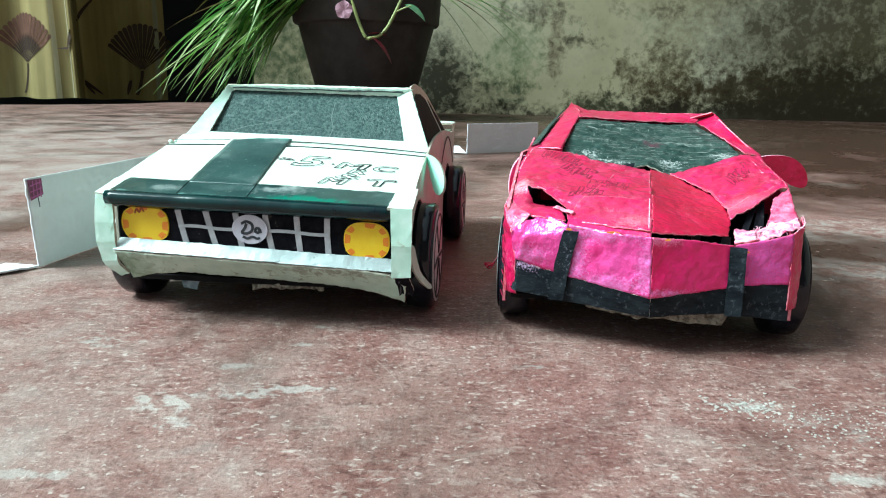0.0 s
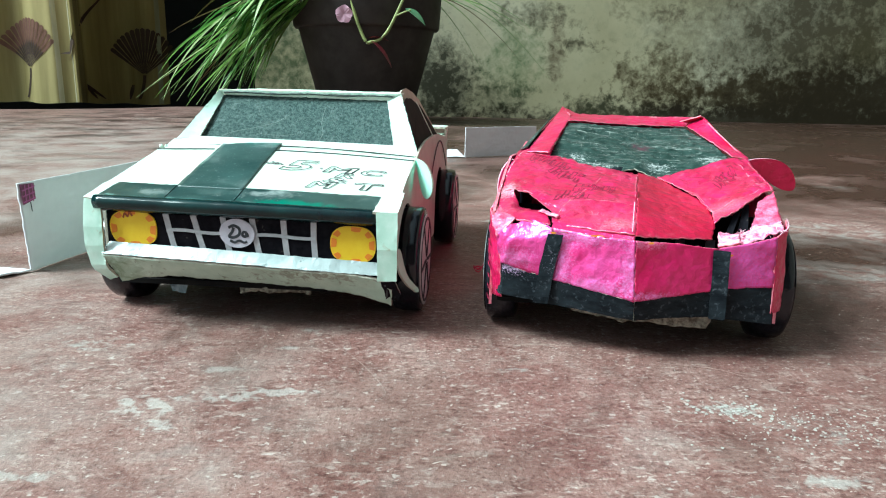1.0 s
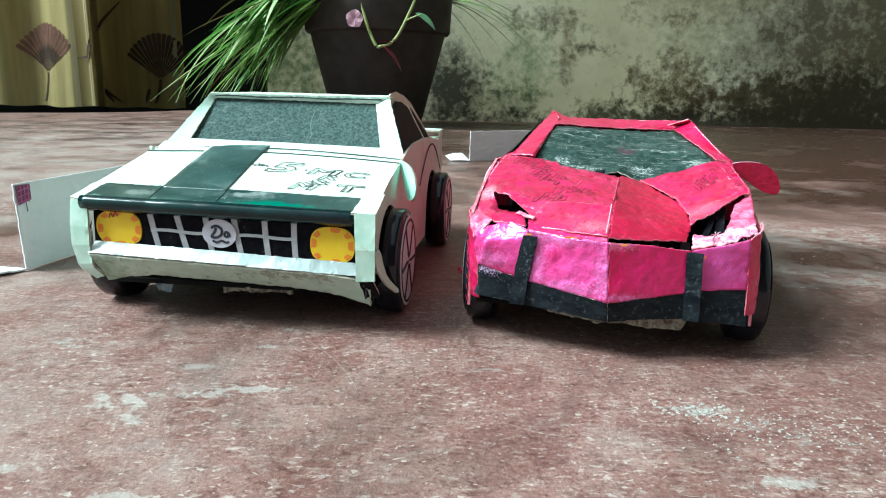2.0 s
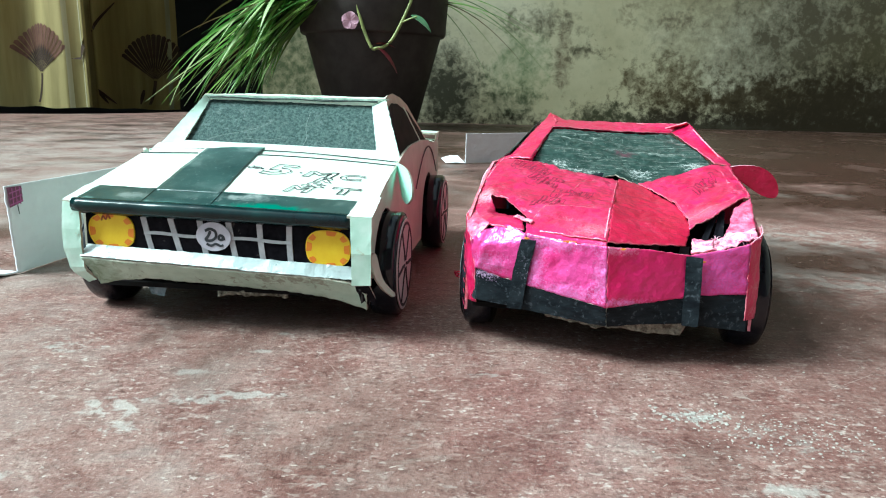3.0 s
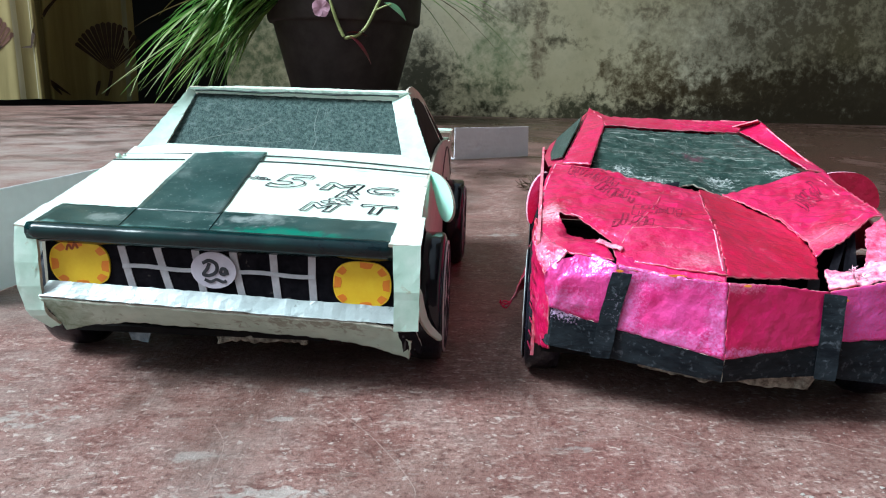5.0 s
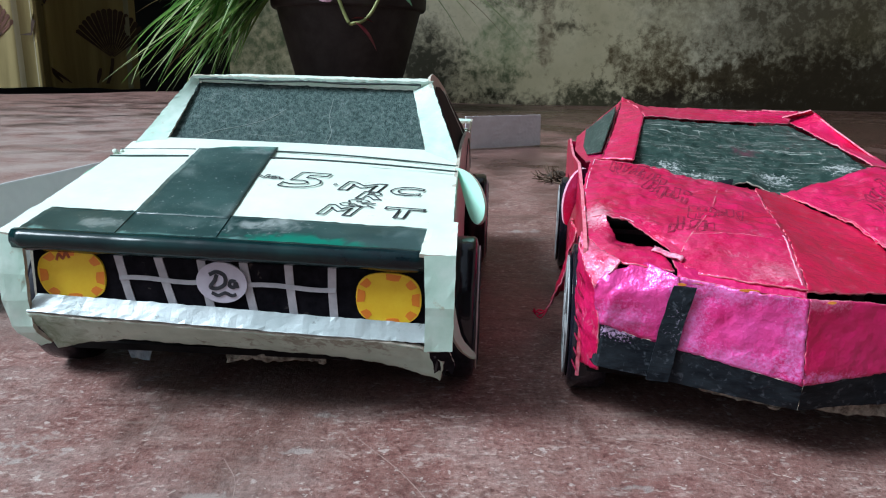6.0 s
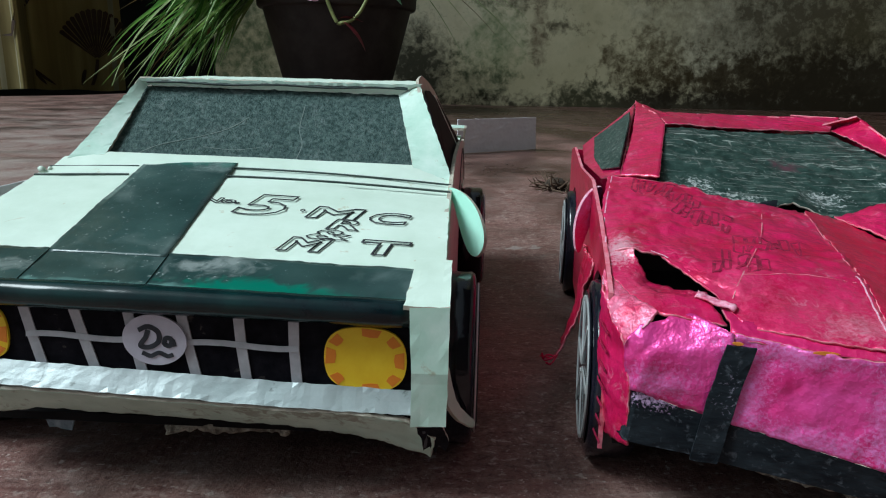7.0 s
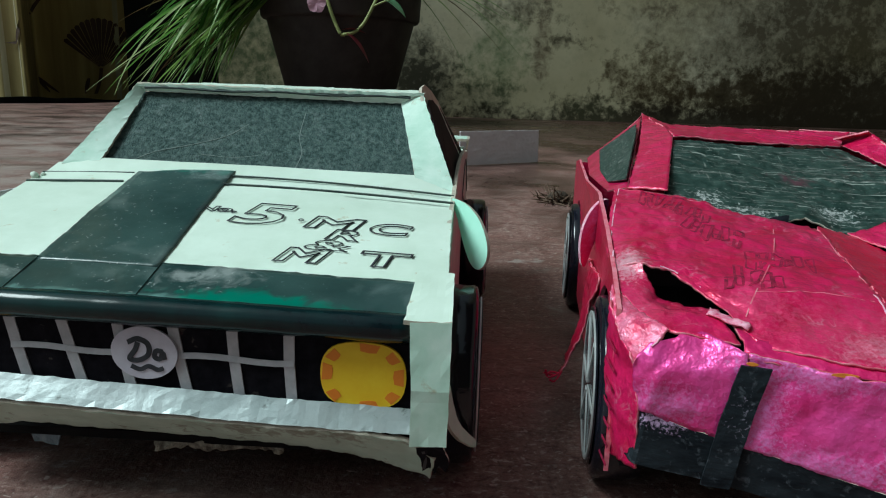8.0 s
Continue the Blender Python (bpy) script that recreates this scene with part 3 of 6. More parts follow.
def smooth_loop(pts, n=6):
    """A closed Catmull-Rom curve through points in mm."""
    pts = [Vector(p) for p in pts]
    out = []
    for i in range(len(pts)):
        p0, p1, p2, p3 = (pts[(i + k) % len(pts)] for k in (-1, 0, 1, 2))
        for s in range(n):
            t = s / n
            out.append(0.5 * (2 * p1 + (p2 - p0) * t + (2 * p0 - 5 * p1 + 4 * p2 - p3) * t * t + (3 * p1 - p0 - 3 * p2 + p3) * t ** 3))
    return out


def smooth_line(pts, n=6):
    pts = [Vector(p) for p in pts]
    ext = [pts[0] * 2 - pts[1]] + pts + [pts[-1] * 2 - pts[-2]]
    out = []
    for i in range(1, len(ext) - 2):
        p0, p1, p2, p3 = ext[i - 1:i + 3]
        for s in range(n):
            t = s / n
            out.append(0.5 * (2 * p1 + (p2 - p0) * t + (2 * p0 - 5 * p1 + 4 * p2 - p3) * t * t + (3 * p1 - p0 - 3 * p2 + p3) * t ** 3))
    return out + [pts[-1]]


def ribbon(name, pts, width, thick, mats, parent, normal, label="", offset=0.0):
    """A narrow flat stroke along points in mm, lying on a surface with that normal."""
    pts, nv = [Vector(p) for p in pts], Vector(normal).normalized()
    bm = bmesh.new()
    rows = []
    for i, p in enumerate(pts):
        d = (pts[min(i + 1, len(pts) - 1)] - pts[max(i - 1, 0)]).normalized()
        s = d.cross(nv).normalized() * (width / 2)
        p = p + nv * offset
        rows.append([bm.verts.new(v * MM) for v in (p - s, p + s, p + s - nv * thick, p - s - nv * thick)])
    for r, q in zip(rows, rows[1:]):
        for i in range(4):
            bm.faces.new((r[i], r[(i + 1) % 4], q[(i + 1) % 4], q[i]))
    bm.faces.new(rows[0])
    bm.faces.new(rows[-1][::-1])
    return link(name, bm, mats, parent, label)


def tube(bm, pts, radii, n=8):
    """A round tapered tube through points in metres."""
    pts = [Vector(p) for p in pts]
    rings = []
    for i, p in enumerate(pts):
        d = (pts[min(i + 1, len(pts) - 1)] - pts[max(i - 1, 0)]).normalized()
        s = d.orthogonal().normalized()
        t = d.cross(s)
        r = radii[i] if isinstance(radii, (list, tuple)) else radii
        rings.append([bm.verts.new(p + (s * math.cos(k * math.tau / n) + t * math.sin(k * math.tau / n)) * r) for k in range(n)])
    for a, b in zip(rings, rings[1:]):
        for k in range(n):
            bm.faces.new((a[k], a[(k + 1) % n], b[(k + 1) % n], b[k]))
    bm.faces.new(rings[0][::-1])
    bm.faces.new(rings[-1])


def lathe(bm, profile, n=48, axis="z"):
    """Turns a profile of (radius, height) in metres."""
    rings = []
    for r, h in profile:
        ring = []
        for k in range(n):
            c, s = math.cos(k * math.tau / n) * r, math.sin(k * math.tau / n) * r
            ring.append(bm.verts.new((c, s, h) if axis == "z" else (h, c, s)))
        rings.append(ring)
    for a, b in zip(rings, rings[1:]):
        for k in range(n):
            bm.faces.new((a[k], a[(k + 1) % n], b[(k + 1) % n], b[k]))
    bm.faces.new(rings[0][::-1])
    bm.faces.new(rings[-1])


# ---- the place ----
def slab(name, pts, depth, material, label, category="", down=(0, 0, -1)):
    """A slab with a flat outline in metres, and its depth."""
    bm = bmesh.new()
    dv = Vector(down) * depth
    a = [bm.verts.new(Vector(p)) for p in pts]
    b = [bm.verts.new(Vector(p) + dv) for p in pts]
    bm.faces.new(a)
    bm.faces.new(b[::-1])
    for i in range(len(pts)):
        j = (i + 1) % len(pts)
        bm.faces.new((a[i], b[i], b[j], a[j]))
    return tagged(link(name, bm, material), label, category, kind="structure")


edge = [(-3.4, 1.30), (-1.10, 1.46), (-0.86, 1.56), (-0.76, 1.62), (-0.66, 1.72), (-0.60, 1.86), (-0.52, 1.93), (-0.335, 1.93)]
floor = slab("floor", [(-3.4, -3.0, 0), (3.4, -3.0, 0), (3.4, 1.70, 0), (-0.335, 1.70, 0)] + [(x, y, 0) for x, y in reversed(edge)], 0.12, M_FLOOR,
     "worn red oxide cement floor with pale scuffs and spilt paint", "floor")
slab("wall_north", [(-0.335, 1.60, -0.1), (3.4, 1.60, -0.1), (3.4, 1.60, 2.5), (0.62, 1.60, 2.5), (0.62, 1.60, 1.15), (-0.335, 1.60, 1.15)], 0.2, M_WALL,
     "mouldy pale green lime-plastered wall with dark stains, dimmer right side painted in", "wall", (0, 1, 0))
# unseen, added to keep sky light off the right side
slab("wall_east_blocker", [(1.12, -2.2, 0), (1.32, -2.2, 0), (1.32, 1.6, 0), (1.12, 1.6, 0)], 2.5, M_SHADE, "unseen side wall added to block sky light from the right", "wall", (0, 0, 1))
slab("wall_room", [(-3.4, 3.0, -0.6), (-0.135, 3.0, -0.6), (-0.135, 3.2, -0.6), (-3.4, 3.2, -0.6)], 3.1, M_ROOM, "near-black wall behind the curtain, shade put into its colour", "wall", (0, 0, 1))
slab("wall_return", [(-0.335, 1.80, -0.6), (-0.135, 1.80, -0.6), (-0.135, 3.0, -0.6), (-0.335, 3.0, -0.6)], 3.1, M_ROOM, "near-black return wall of the doorway, shade put into its colour", "wall", (0, 0, 1))
slab("wall_west", [(-3.6, -0.5, -0.6), (-3.4, -0.5, -0.6), (-3.4, 3.2, -0.6), (-3.6, 3.2, -0.6)], 3.1, M_ROOM, "unseen side wall, shade put into its near-black colour", "wall", (0, 0, 1))
slab("ground", [(-3.6, 1.2, -0.5), (0.0, 1.2, -0.5), (0.0, 3.3, -0.5), (-3.6, 3.3, -0.5)], 0.05, M_ROOM, "near-black lower floor beyond the ledge, shade put into its colour", "floor")
# unseen slab, added to dim the right of wall and floor
slab("ceiling", [(0.36, -2.2, 2.5), (3.6, -2.2, 2.5), (3.6, 1.8, 2.5), (0.36, 1.8, 2.5)], 0.15, M_SHADE, "unseen ceiling slab added to dim the right side", "ceiling", (0, 0, 1))
# unseen, added to block low sky light from behind the camera
slab("wall_south_blocker", [(-0.7, -2.4, 0), (3.4, -2.4, 0), (3.4, -2.2, 0), (-0.7, -2.2, 0)], 2.5, M_SHADE, "unseen wall added behind the camera to block low sky light", "wall", (0, 0, 1))
# unseen slab, reaching forward to shade the curtain
slab("ceiling", [(-3.6, 2.05, 2.5), (-1.05, 1.95, 2.5), (-1.0, 0.85, 2.5), (-0.135, 0.85, 2.5), (-0.135, 3.2, 2.5), (-3.6, 3.2, 2.5)], 0.15, M_ROOM, "unseen ceiling slab added to keep light off the curtain", "ceiling", (0, 0, 1))


# thin pale scratches and spilt white flakes on the floor
for line in ([(-0.0603, 0.1859), (-0.0606, 0.1921)], [(-0.0409, 0.2019), (-0.0372, 0.1936), (-0.0366, 0.1821), (-0.0369, 0.1735)], [(-0.0163, 0.2096), (-0.0066, 0.1945), (0.0009, 0.1761), (-0.0013, 0.1695)],
             [(0.0201, 0.156), (0.0329, 0.1593), (0.0446, 0.1533), (0.062, 0.1498), (0.0722, 0.1512)], [(0.0757, 0.1949), (0.0884, 0.1913), (0.0941, 0.1864)], [(0.1222, 0.1827), (0.1414, 0.1948)], [(0.0335, 0.209), (0.0476, 0.2039), (0.0596, 0.1924)]):
    ribbon("scratch", smooth_line([(x * 1000, y * 1000, 0.035) for x, y in line], 8), 0.16, 0.03, M_SCRATCH, floor, (0, 0, 1))


def spilt_flakes():
    rnd = random.Random(77)
    bm = bmesh.new()
    for cx, cy, sx, sy, n, big in ((0.083, 0.1665, 0.0045, 0.0022, 16, 0.70), (0.081, 0.1655, 0.0065, 0.0034, 130, 0.46), (0.0985, 0.156, 0.0125, 0.0058, 260, 0.36), (0.03, 0.165, 0.07, 0.018, 110, 0.17), (-0.02, 0.20, 0.06, 0.012, 70, 0.20), (0.12, 0.22, 0.03, 0.02, 60, 0.3)):
        for k in range(n):
            x, y, r = rnd.gauss(cx, sx), rnd.gauss(cy, sy), big * MM * rnd.uniform(0.35, 1.0) ** 1.6
            a0, m = rnd.uniform(0, 6.28), rnd.choice((5, 6, 7))
            up = [bm.verts.new((x + r * rnd.uniform(0.6, 1.2) * math.cos(a0 + j * math.tau / m), y + r * rnd.uniform(0.6, 1.2) * math.sin(a0 + j * math.tau / m), 0.00008 + 0.25 * r)) for j in range(m)]
            low = [bm.verts.new((v.co.x, v.co.y, 0.00001)) for v in up]
            bm.faces.new(up)
            for j in range(m):
                bm.faces.new((up[j], low[j], low[(j + 1) % m], up[(j + 1) % m]))
    tagged(link("spilt_flakes", bm, M_FLAKE), "spilt white paint crumbs scattered on the red floor", "crumbs", kind="stuff")


spilt_flakes()


def floor_flecks():
    rnd = random.Random(31)
    bm = bmesh.new()
    for k in range(2200):
        x, y = rnd.uniform(-0.17, 0.22), 0.11 + 0.34 * rnd.random() ** 1.4
        a, b, r = rnd.uniform(0.15, 1.0) ** 1.8, rnd.uniform(0.08, 0.24), rnd.gauss(0.0, 0.5)
        ring = []
        for j in range(6):
            c, s = a * math.cos(j * math.tau / 6) * rnd.uniform(0.6, 1.3), b * math.sin(j * math.tau / 6) * rnd.uniform(0.6, 1.3)
            ring.append(bm.verts.new((x + (c * math.cos(r) - s * math.sin(r)) * MM, y + (c * math.sin(r) + s * math.cos(r)) * MM, 0.00004)))
        bm.faces.new(ring)
        low = [bm.verts.new((v.co.x, v.co.y, 0.000005)) for v in ring]
        for j in range(6):
            bm.faces.new((ring[j], low[j], low[(j + 1) % 6], ring[(j + 1) % 6]))
    tagged(link("floor_flecks", bm, M_FLECK), "small pale worn flecks on the red cement floor", "flecks", kind="stuff")


floor_flecks()


# ---- the white cardboard car ----
def wheel(parent, u, v, out, width, rim_mat, spoke_mat, seed):
    """A bottle-cap wheel: black tyre with a drawn paper disc; out is +1 or -1, u its outer face, in mm."""
    hub = link("wheel", bmesh_wheel(width), M_RUBBER, parent, "black plastic bottle-cap wheel", smooth=True)
    hub.matrix_local = pose((u - out * width) * MM, v * MM, 17 * MM, 0, 0, 0) @ Matrix.Diagonal((out, 1, 1, 1))
    bm = bmesh.new()
    lathe(bm, [(0.0005, 0.0), (0.0142, 0.0), (0.0148, 0.0002), (0.0148, 0.0005), (0.0005, 0.0005)], 40, "x")
    disc = link("disc", bm, rim_mat, hub, "round paper wheel disc with a drawn rim")
    disc.matrix_local = pose((width + 0.05) * MM, 0, 0)
    x = width + 0.75
    ring = [(x, 13.4 * math.cos(k * math.tau / 40), 13.4 * math.sin(k * math.tau / 40)) for k in range(41)]
    ribbon("rim_line", ring, 0.9, 0.25, spoke_mat, hub, (1, 0, 0))
    rnd = random.Random(seed)
    for k in range(6):
        a = k * math.tau / 6 + rnd.uniform(-0.12, 0.12)
        pts = [(x, r * math.cos(a + 0.05 * math.sin(r)), r * math.sin(a + 0.05 * math.sin(r))) for r in (1.5, 5, 9, 13)]
        ribbon("spoke", pts, 1.0, 0.25, spoke_mat, hub, (1, 0, 0), offset=0.03 * (k + 1))
    return hub


def bmesh_wheel(width):
    bm = bmesh.new()
    w = width * MM
    lathe(bm, [(0.004, 0.0), (0.0150, 0.0), (0.0165, 0.0006), (0.0168, w * 0.3), (0.0170, w * 0.32), (0.0170, w - 0.0012), (0.0166, w - 0.0004), (0.0152, w), (0.004, w)], 44, "x")
    return bm


white = root("model_car", -0.0430, 0.2183, 0, -7.5, "white handmade cardboard car with dark green stripes and yellow headlights", "model car", "handmade model cars")


def hood_at(u, v):
    """The white car's bonnet surface in mm."""
    b = max(0.0, min(1.0, v / 56.0))
    a = (u + 47) / 92.0
    z = (38.6 * (1 - a) + 36.8 * a) * (1 - b) + (50.6 * (1 - a) + 47.2 * a) * b
    return Vector((u, v, z + 1.6 * math.sin(math.pi * max(0, min(1, a))) * b + 0.9 * math.sin(math.pi * b) * a))


def hood_patch(u00, u10, u01, u11, v0, v1, lift, v0r=None, v1r=None):
    v0r, v1r = v0 if v0r is None else v0r, v1 if v1r is None else v1r

    def at(a, b):
        u = (u00 * (1 - a) + u10 * a) * (1 - b) + (u01 * (1 - a) + u11 * a) * b
        v = (v0 * (1 - a) + v0r * a) * (1 - b) + (v1 * (1 - a) + v1r * a) * b
        return hood_at(u, v) + Vector((0, 0, lift))

    return at


def build_white():
    W2, WE = [M_WHITE, M_EDGE], [M_MINT, M_EDGE]
    hood = sheet("hood", hood_patch(-46.5, 45.5, -46, 44, 0.5, 47.5, 0), 60, 30, 0.9, W2, white, "white card bonnet with hand-drawn lettering", rag=0.15)
    sheet("cowl", rails([hood_at(-46, 46) - Vector((0, 0, 0.7)), hood_at(-5, 47) - Vector((0, 0, 0.7)), hood_at(44.2, 48) - Vector((0, 0, 0.7))],
                        [(-44.0, 55.0, 51.6), (-35.2, 57.2, 52.7), (0, 60.2, 51.9), (34.8, 63.4, 50.7), (44.4, 60.8, 47.6)]), 24, 5, 0.8, W2, white, rag=0.1, seed=2)
    # dark green tape
    sheet("cross_band", hood_patch(-43.5, 40.6, -42.5, 40.8, 0.3, 13.0, 0.20, 0.2, 12.0), 60, 12, 0.08, M_TAPE, hood, "glossy dark green tape band", wave=0.15, rag=0.2, seed=0, smooth=True)
    sheet("stripe", hood_patch(-23.5, -2.4, -25.2, -4.8, 11.4, 57.8, 0.30, 11.0, 60.4), 16, 50, 0.08, M_TAPE, hood, "dark green tape stripe", wave=0.15, rag=0.12, seed=0, smooth=True)
    for u0, u1 in ((-23.0, -23.4), (-2.2, -2.4)):
        ribbon("tape_seam", [hood_at(u0 + (u1 - u0) * k / 8, 0.6 + 11.6 * k / 8) + Vector((0, 0, 0.32)) for k in range(9)], 0.22, 0.08, M_LIP, hood, (0.0, -0.2, 1.0))
    lip = []
    for dv, dz in ((1.2, 0.65), (0.0, 0.55), (-1.0, -0.2), (-1.2, -1.4), (-0.4, -2.8), (1.4, -3.7)):
        lip.append([hood_at(u, 0.4) + Vector((0, dv, dz)) for u in (-43.6, -22, 0, 20, 40.6)])
    sheet("rolled_edge", rails(*lip), 40, 10, 0.3, M_LIP, hood, "rolled glossy teal tape edge", wave=0.25, rag=0.05, seed=5, smooth=True)
    for k, (x, y, r) in enumerate(((-45.8, 48.6, 0.8), (-44.6, 49.8, 0.5))):
        bm = bmesh.new()
        bmesh.ops.create_icosphere(bm, subdivisions=2, radius=r * MM)
        for vert in bm.verts:
            vert.co *= 1 + 0.35 * noise.noise(vert.co * 1500 + Vector((k, 0, 0)))
            vert.co += (hood_at(x, y) + Vector((0, 0, r * 0.5))) * MM
        link("glue_lump", bm, M_WHITE, hood, smooth=True)
    # ink lines across the cowl
    for v, l, w in ((47.3, -46, 0.5), (52.5, -45.5, 0.35)):
        for k, (u0, u1) in enumerate(((l, -25.6), (-4.4, 44))):
            pts = [hood_at(u0 + (u1 - u0) * s / 14, v + 0.05 * (u0 + (u1 - u0) * s / 14) + 1.0) + Vector((0, 0, 0.40)) for s in range(15)]
            ribbon("ink_line", pts, w, 0.35, M_LINE, hood, (0.03, -0.2, 1.0))
    # windscreen and roof
    tl, tr, br, bl = (-32.6, 75.2, 67.2), (29.2, 81.2, 66.0), (34.8, 62.2, 50.0), (-35.2, 56.2, 52.2)
    otl, otr, obr, obl = (-34.2, 74.0, 68.8), (34.6, 81.2, 68.4), (44.2, 59.8, 47.4), (-43.0, 54.3, 51.4)
    sheet("windscreen", quad((-37.5, 56.0, 51.4), (37.2, 62.4, 49.0), (-33.4, 75.4, 67.6), (31.5, 81.8, 67.2)), 24, 14, 0.5, M_GLASSPAPER, white, "dark grey cloth windscreen with a crease", lift=-0.9, wave=0.2, seed=6)
    ws = quad((-37.5, 56.0, 51.4), (37.2, 62.4, 49.0), (-33.4, 75.4, 67.6), (31.5, 81.8, 67.2))
    for pts, w in (([(0.10, 0.08), (0.16, 0.22), (0.27, 0.34), (0.36, 0.46), (0.42, 0.62)], 0.14), ([(0.60, 0.10), (0.615, 0.3), (0.60, 0.5), (0.61, 0.8)], 0.16), ([(0.30, 0.22), (0.40, 0.20), (0.48, 0.24)], 0.12)):
        ribbon("crease", smooth_line([surf(ws, a, b, -0.8, 0.2, 6)[0] for a, b in pts], 4), w, 0.06, M_CREASE, white, (0.0, -0.65, 0.75), "pale crease in the cloth")
    sheet("pillar", quad(obl, bl, otl, tl), 4, 30, 0.8, WE, white, "white card windscreen pillar", wave=0.15, rag=0.28, seed=7)
    sheet("pillar", quad(br, obr, tr, otr), 4, 30, 0.8, WE, white, wave=0.15, rag=0.28, seed=8)
    sheet("header", quad(tl, tr, otl, otr), 60, 2, 0.8, W2, white, wave=0.15, rag=0.28, seed=9)
    sheet("roof", quad((-34.4, 74.0, 69.0), (34.8, 81.0, 68.6), (-33.0, 117.0, 69.0), (33.2, 119.0, 68.7)), 60, 20, 0.7, [M_WHITE, M_MINT], white, "white card roof with a lifted front edge", wave=0.25, rag=0.3, seed=10)
    # dark strip painting the shade under the lifted roof edge
    ribbon("roof_gap_shade", [(-32.5 + k * 64.0 / 16, 74.2 + k * 6.6 / 16, 68.35 - 0.03 * k + 0.2 * math.sin(k)) for k in range(17)], 0.7, 0.5, M_LINE, white, (0.0, -0.7, 0.7))
    sheet("rear_window", quad((-33, 117, 68.6), (33, 119, 68.3), (-40, 150, 51), (40, 150, 49)), 8, 8, 0.6, M_GLASSPAPER, white, "dark cloth rear window", seed=11)
    sheet("boot", quad((-43, 149, 50.5), (43, 149, 48.5), (-43, 172, 50), (43, 172, 48)), 10, 6, 0.9, W2, white, "white card boot lid", seed=12)
    sheet("spoiler", quad((-40, 160, 52.6), (44.2, 160, 51.8), (-40, 170, 53.0), (44.2, 170, 52.2)), 14, 3, 0.9, WE, white, "small white tail spoiler", seed=13)
    plate("spoiler_end", [(44.2, 160, 51.9), (44.2, 170, 52.2), (43.6, 170, 48.0), (43.6, 162, 47.5)], 0.8, WE, white)
    # sides with wheel arches
    for s, uo in ((1, 44.3), (-1, -46.3)):
        def arch(vc, z0, n=12, r=18.6):
            return [(uo, vc + r * math.cos(math.pi * (1 - k / n)), max(z0, 17 + r * math.sin(math.pi * (1 - k / n)) - 0.5)) for k in range(n + 1)]
        outline = [(uo, 9.5, 36.5), (uo, 9.5, 22.0)] + arch(30.5, 15.0) + [(uo, 50, 8), (uo, 116, 8)] + arch(136, 8.0) + [(uo, 156, 10), (uo, 173, 14), (uo, 173, 47.5), (uo, 150, 48.2)]
        outline += [(uo, 130, 50.6), (uo, 110, 51.6), (uo, 82, 51.4), (uo, 66, 49.8), (uo, 54, 47.2), (uo, 38, 44.6), (uo, 20, 40.6)]
        plate("side_panel", outline, 0.9 * s, [M_SIDE, M_EDGE], white, "pale card side panel with cut wheel arches")
        top = 33.4 * s if s > 0 else -33.2
        bot = 43.0 if s > 0 else -44.0
        cab = lambda v, z: (bot + (top - bot) * (z - 47.0) / 21.5, v, z)
        frame_pts = [cab(60.5, 47.2), cab(81.5, 68.4), cab(90, 69.8 if s > 0 else 68.4), cab(102, 70.4 if s > 0 else 68.4), cab(116, 68.6 if s > 0 else 68.2), cab(126, 65.4), cab(132, 58), cab(139, 50), cab(139, 47)]
        plate("window_frame", frame_pts, 0.8 * s, [M_FRAME, M_EDGE], white, "tan card window frame")
        ins = lambda v, z: (cab(v, z)[0] + 1.1 * s, v, z + 0.4)
        plate("side_window", [ins(63.4, 48.6), ins(79, 65.2), ins(88, 66.6), ins(100, 66.2), ins(110.5, 63.8), ins(117.5, 48.6)], 0.2, M_PLUM, white, "dark plum film side window", rag=0.2)
        plate("side_window", [ins(116, 63.6), ins(120, 61.2), ins(127, 55.6), ins(134, 49.4), ins(121.5, 48.8)], 0.2, M_PLUM, white, rag=0.15)
        ribbon("window_post", [ins(111.6, 64.4), ins(115, 57), ins(119.2, 49)], 1.8, 0.3, M_WHITE, white, (s, 0.0, 0.4), "thin white window post", offset=0.2)
        ink = [(uo + 0.5 * s, v, 30 + 17.5 * math.sin(math.radians((v - 92) * 180 / 76))) for v in range(96, 166, 4)]
        ribbon("ink_line", ink, 0.6, 0.3, M_LINE, white, (s, 0, 0))
    # front: corner posts, grille, lamps, bumper
    sheet("corner_post", rails([(40.6, -0.8, 17.4), (46.2, -1.0, 17.8)], [(40.7, -1.6, 27), (46.4, -1.7, 27)], [(40.2, -1.0, 37.4), (46.4, -0.9, 37.6)]), 4, 10, 0.9, WE, white, "mint white corner post", wave=0.15, rag=0.15, seed=14)
    sheet("corner_post", rails([(-43.0, 4.5, 12.8), (-39.5, 3.2, 14.0)], [(-46.6, 1.6, 17), (-41.6, 0.8, 17.5)], [(-47.4, 0.3, 24), (-41.4, -0.3, 24.5)], [(-47.2, -0.3, 31), (-41.2, -0.4, 31)], [(-46.6, 0.4, 38.4), (-41.6, 0.0, 37.8)]), 5, 14, 0.9, WE, white, wave=0.15, rag=0.15, seed=15)
    sheet("corner_cap", hood_patch(39.3, 46.4, 39.9, 46.0, -0.9, 14.5, 0.75, -0.6, 14.8), 5, 8, 0.7, [M_WHITE, M_EDGE], white, "yellowed white paper cap folded over the corner", wave=0.2, rag=0.25, seed=16)
    sheet("corner_cap", rails([(-46.8, 0.4, 38.7), (-43.2, 0.0, 38.6)], [(-46.6, 13, 41.4), (-43.0, 13, 41.3)]), 3, 6, 0.6, [M_WHITE, M_EDGE], white, wave=0.2, rag=0.25, seed=17)
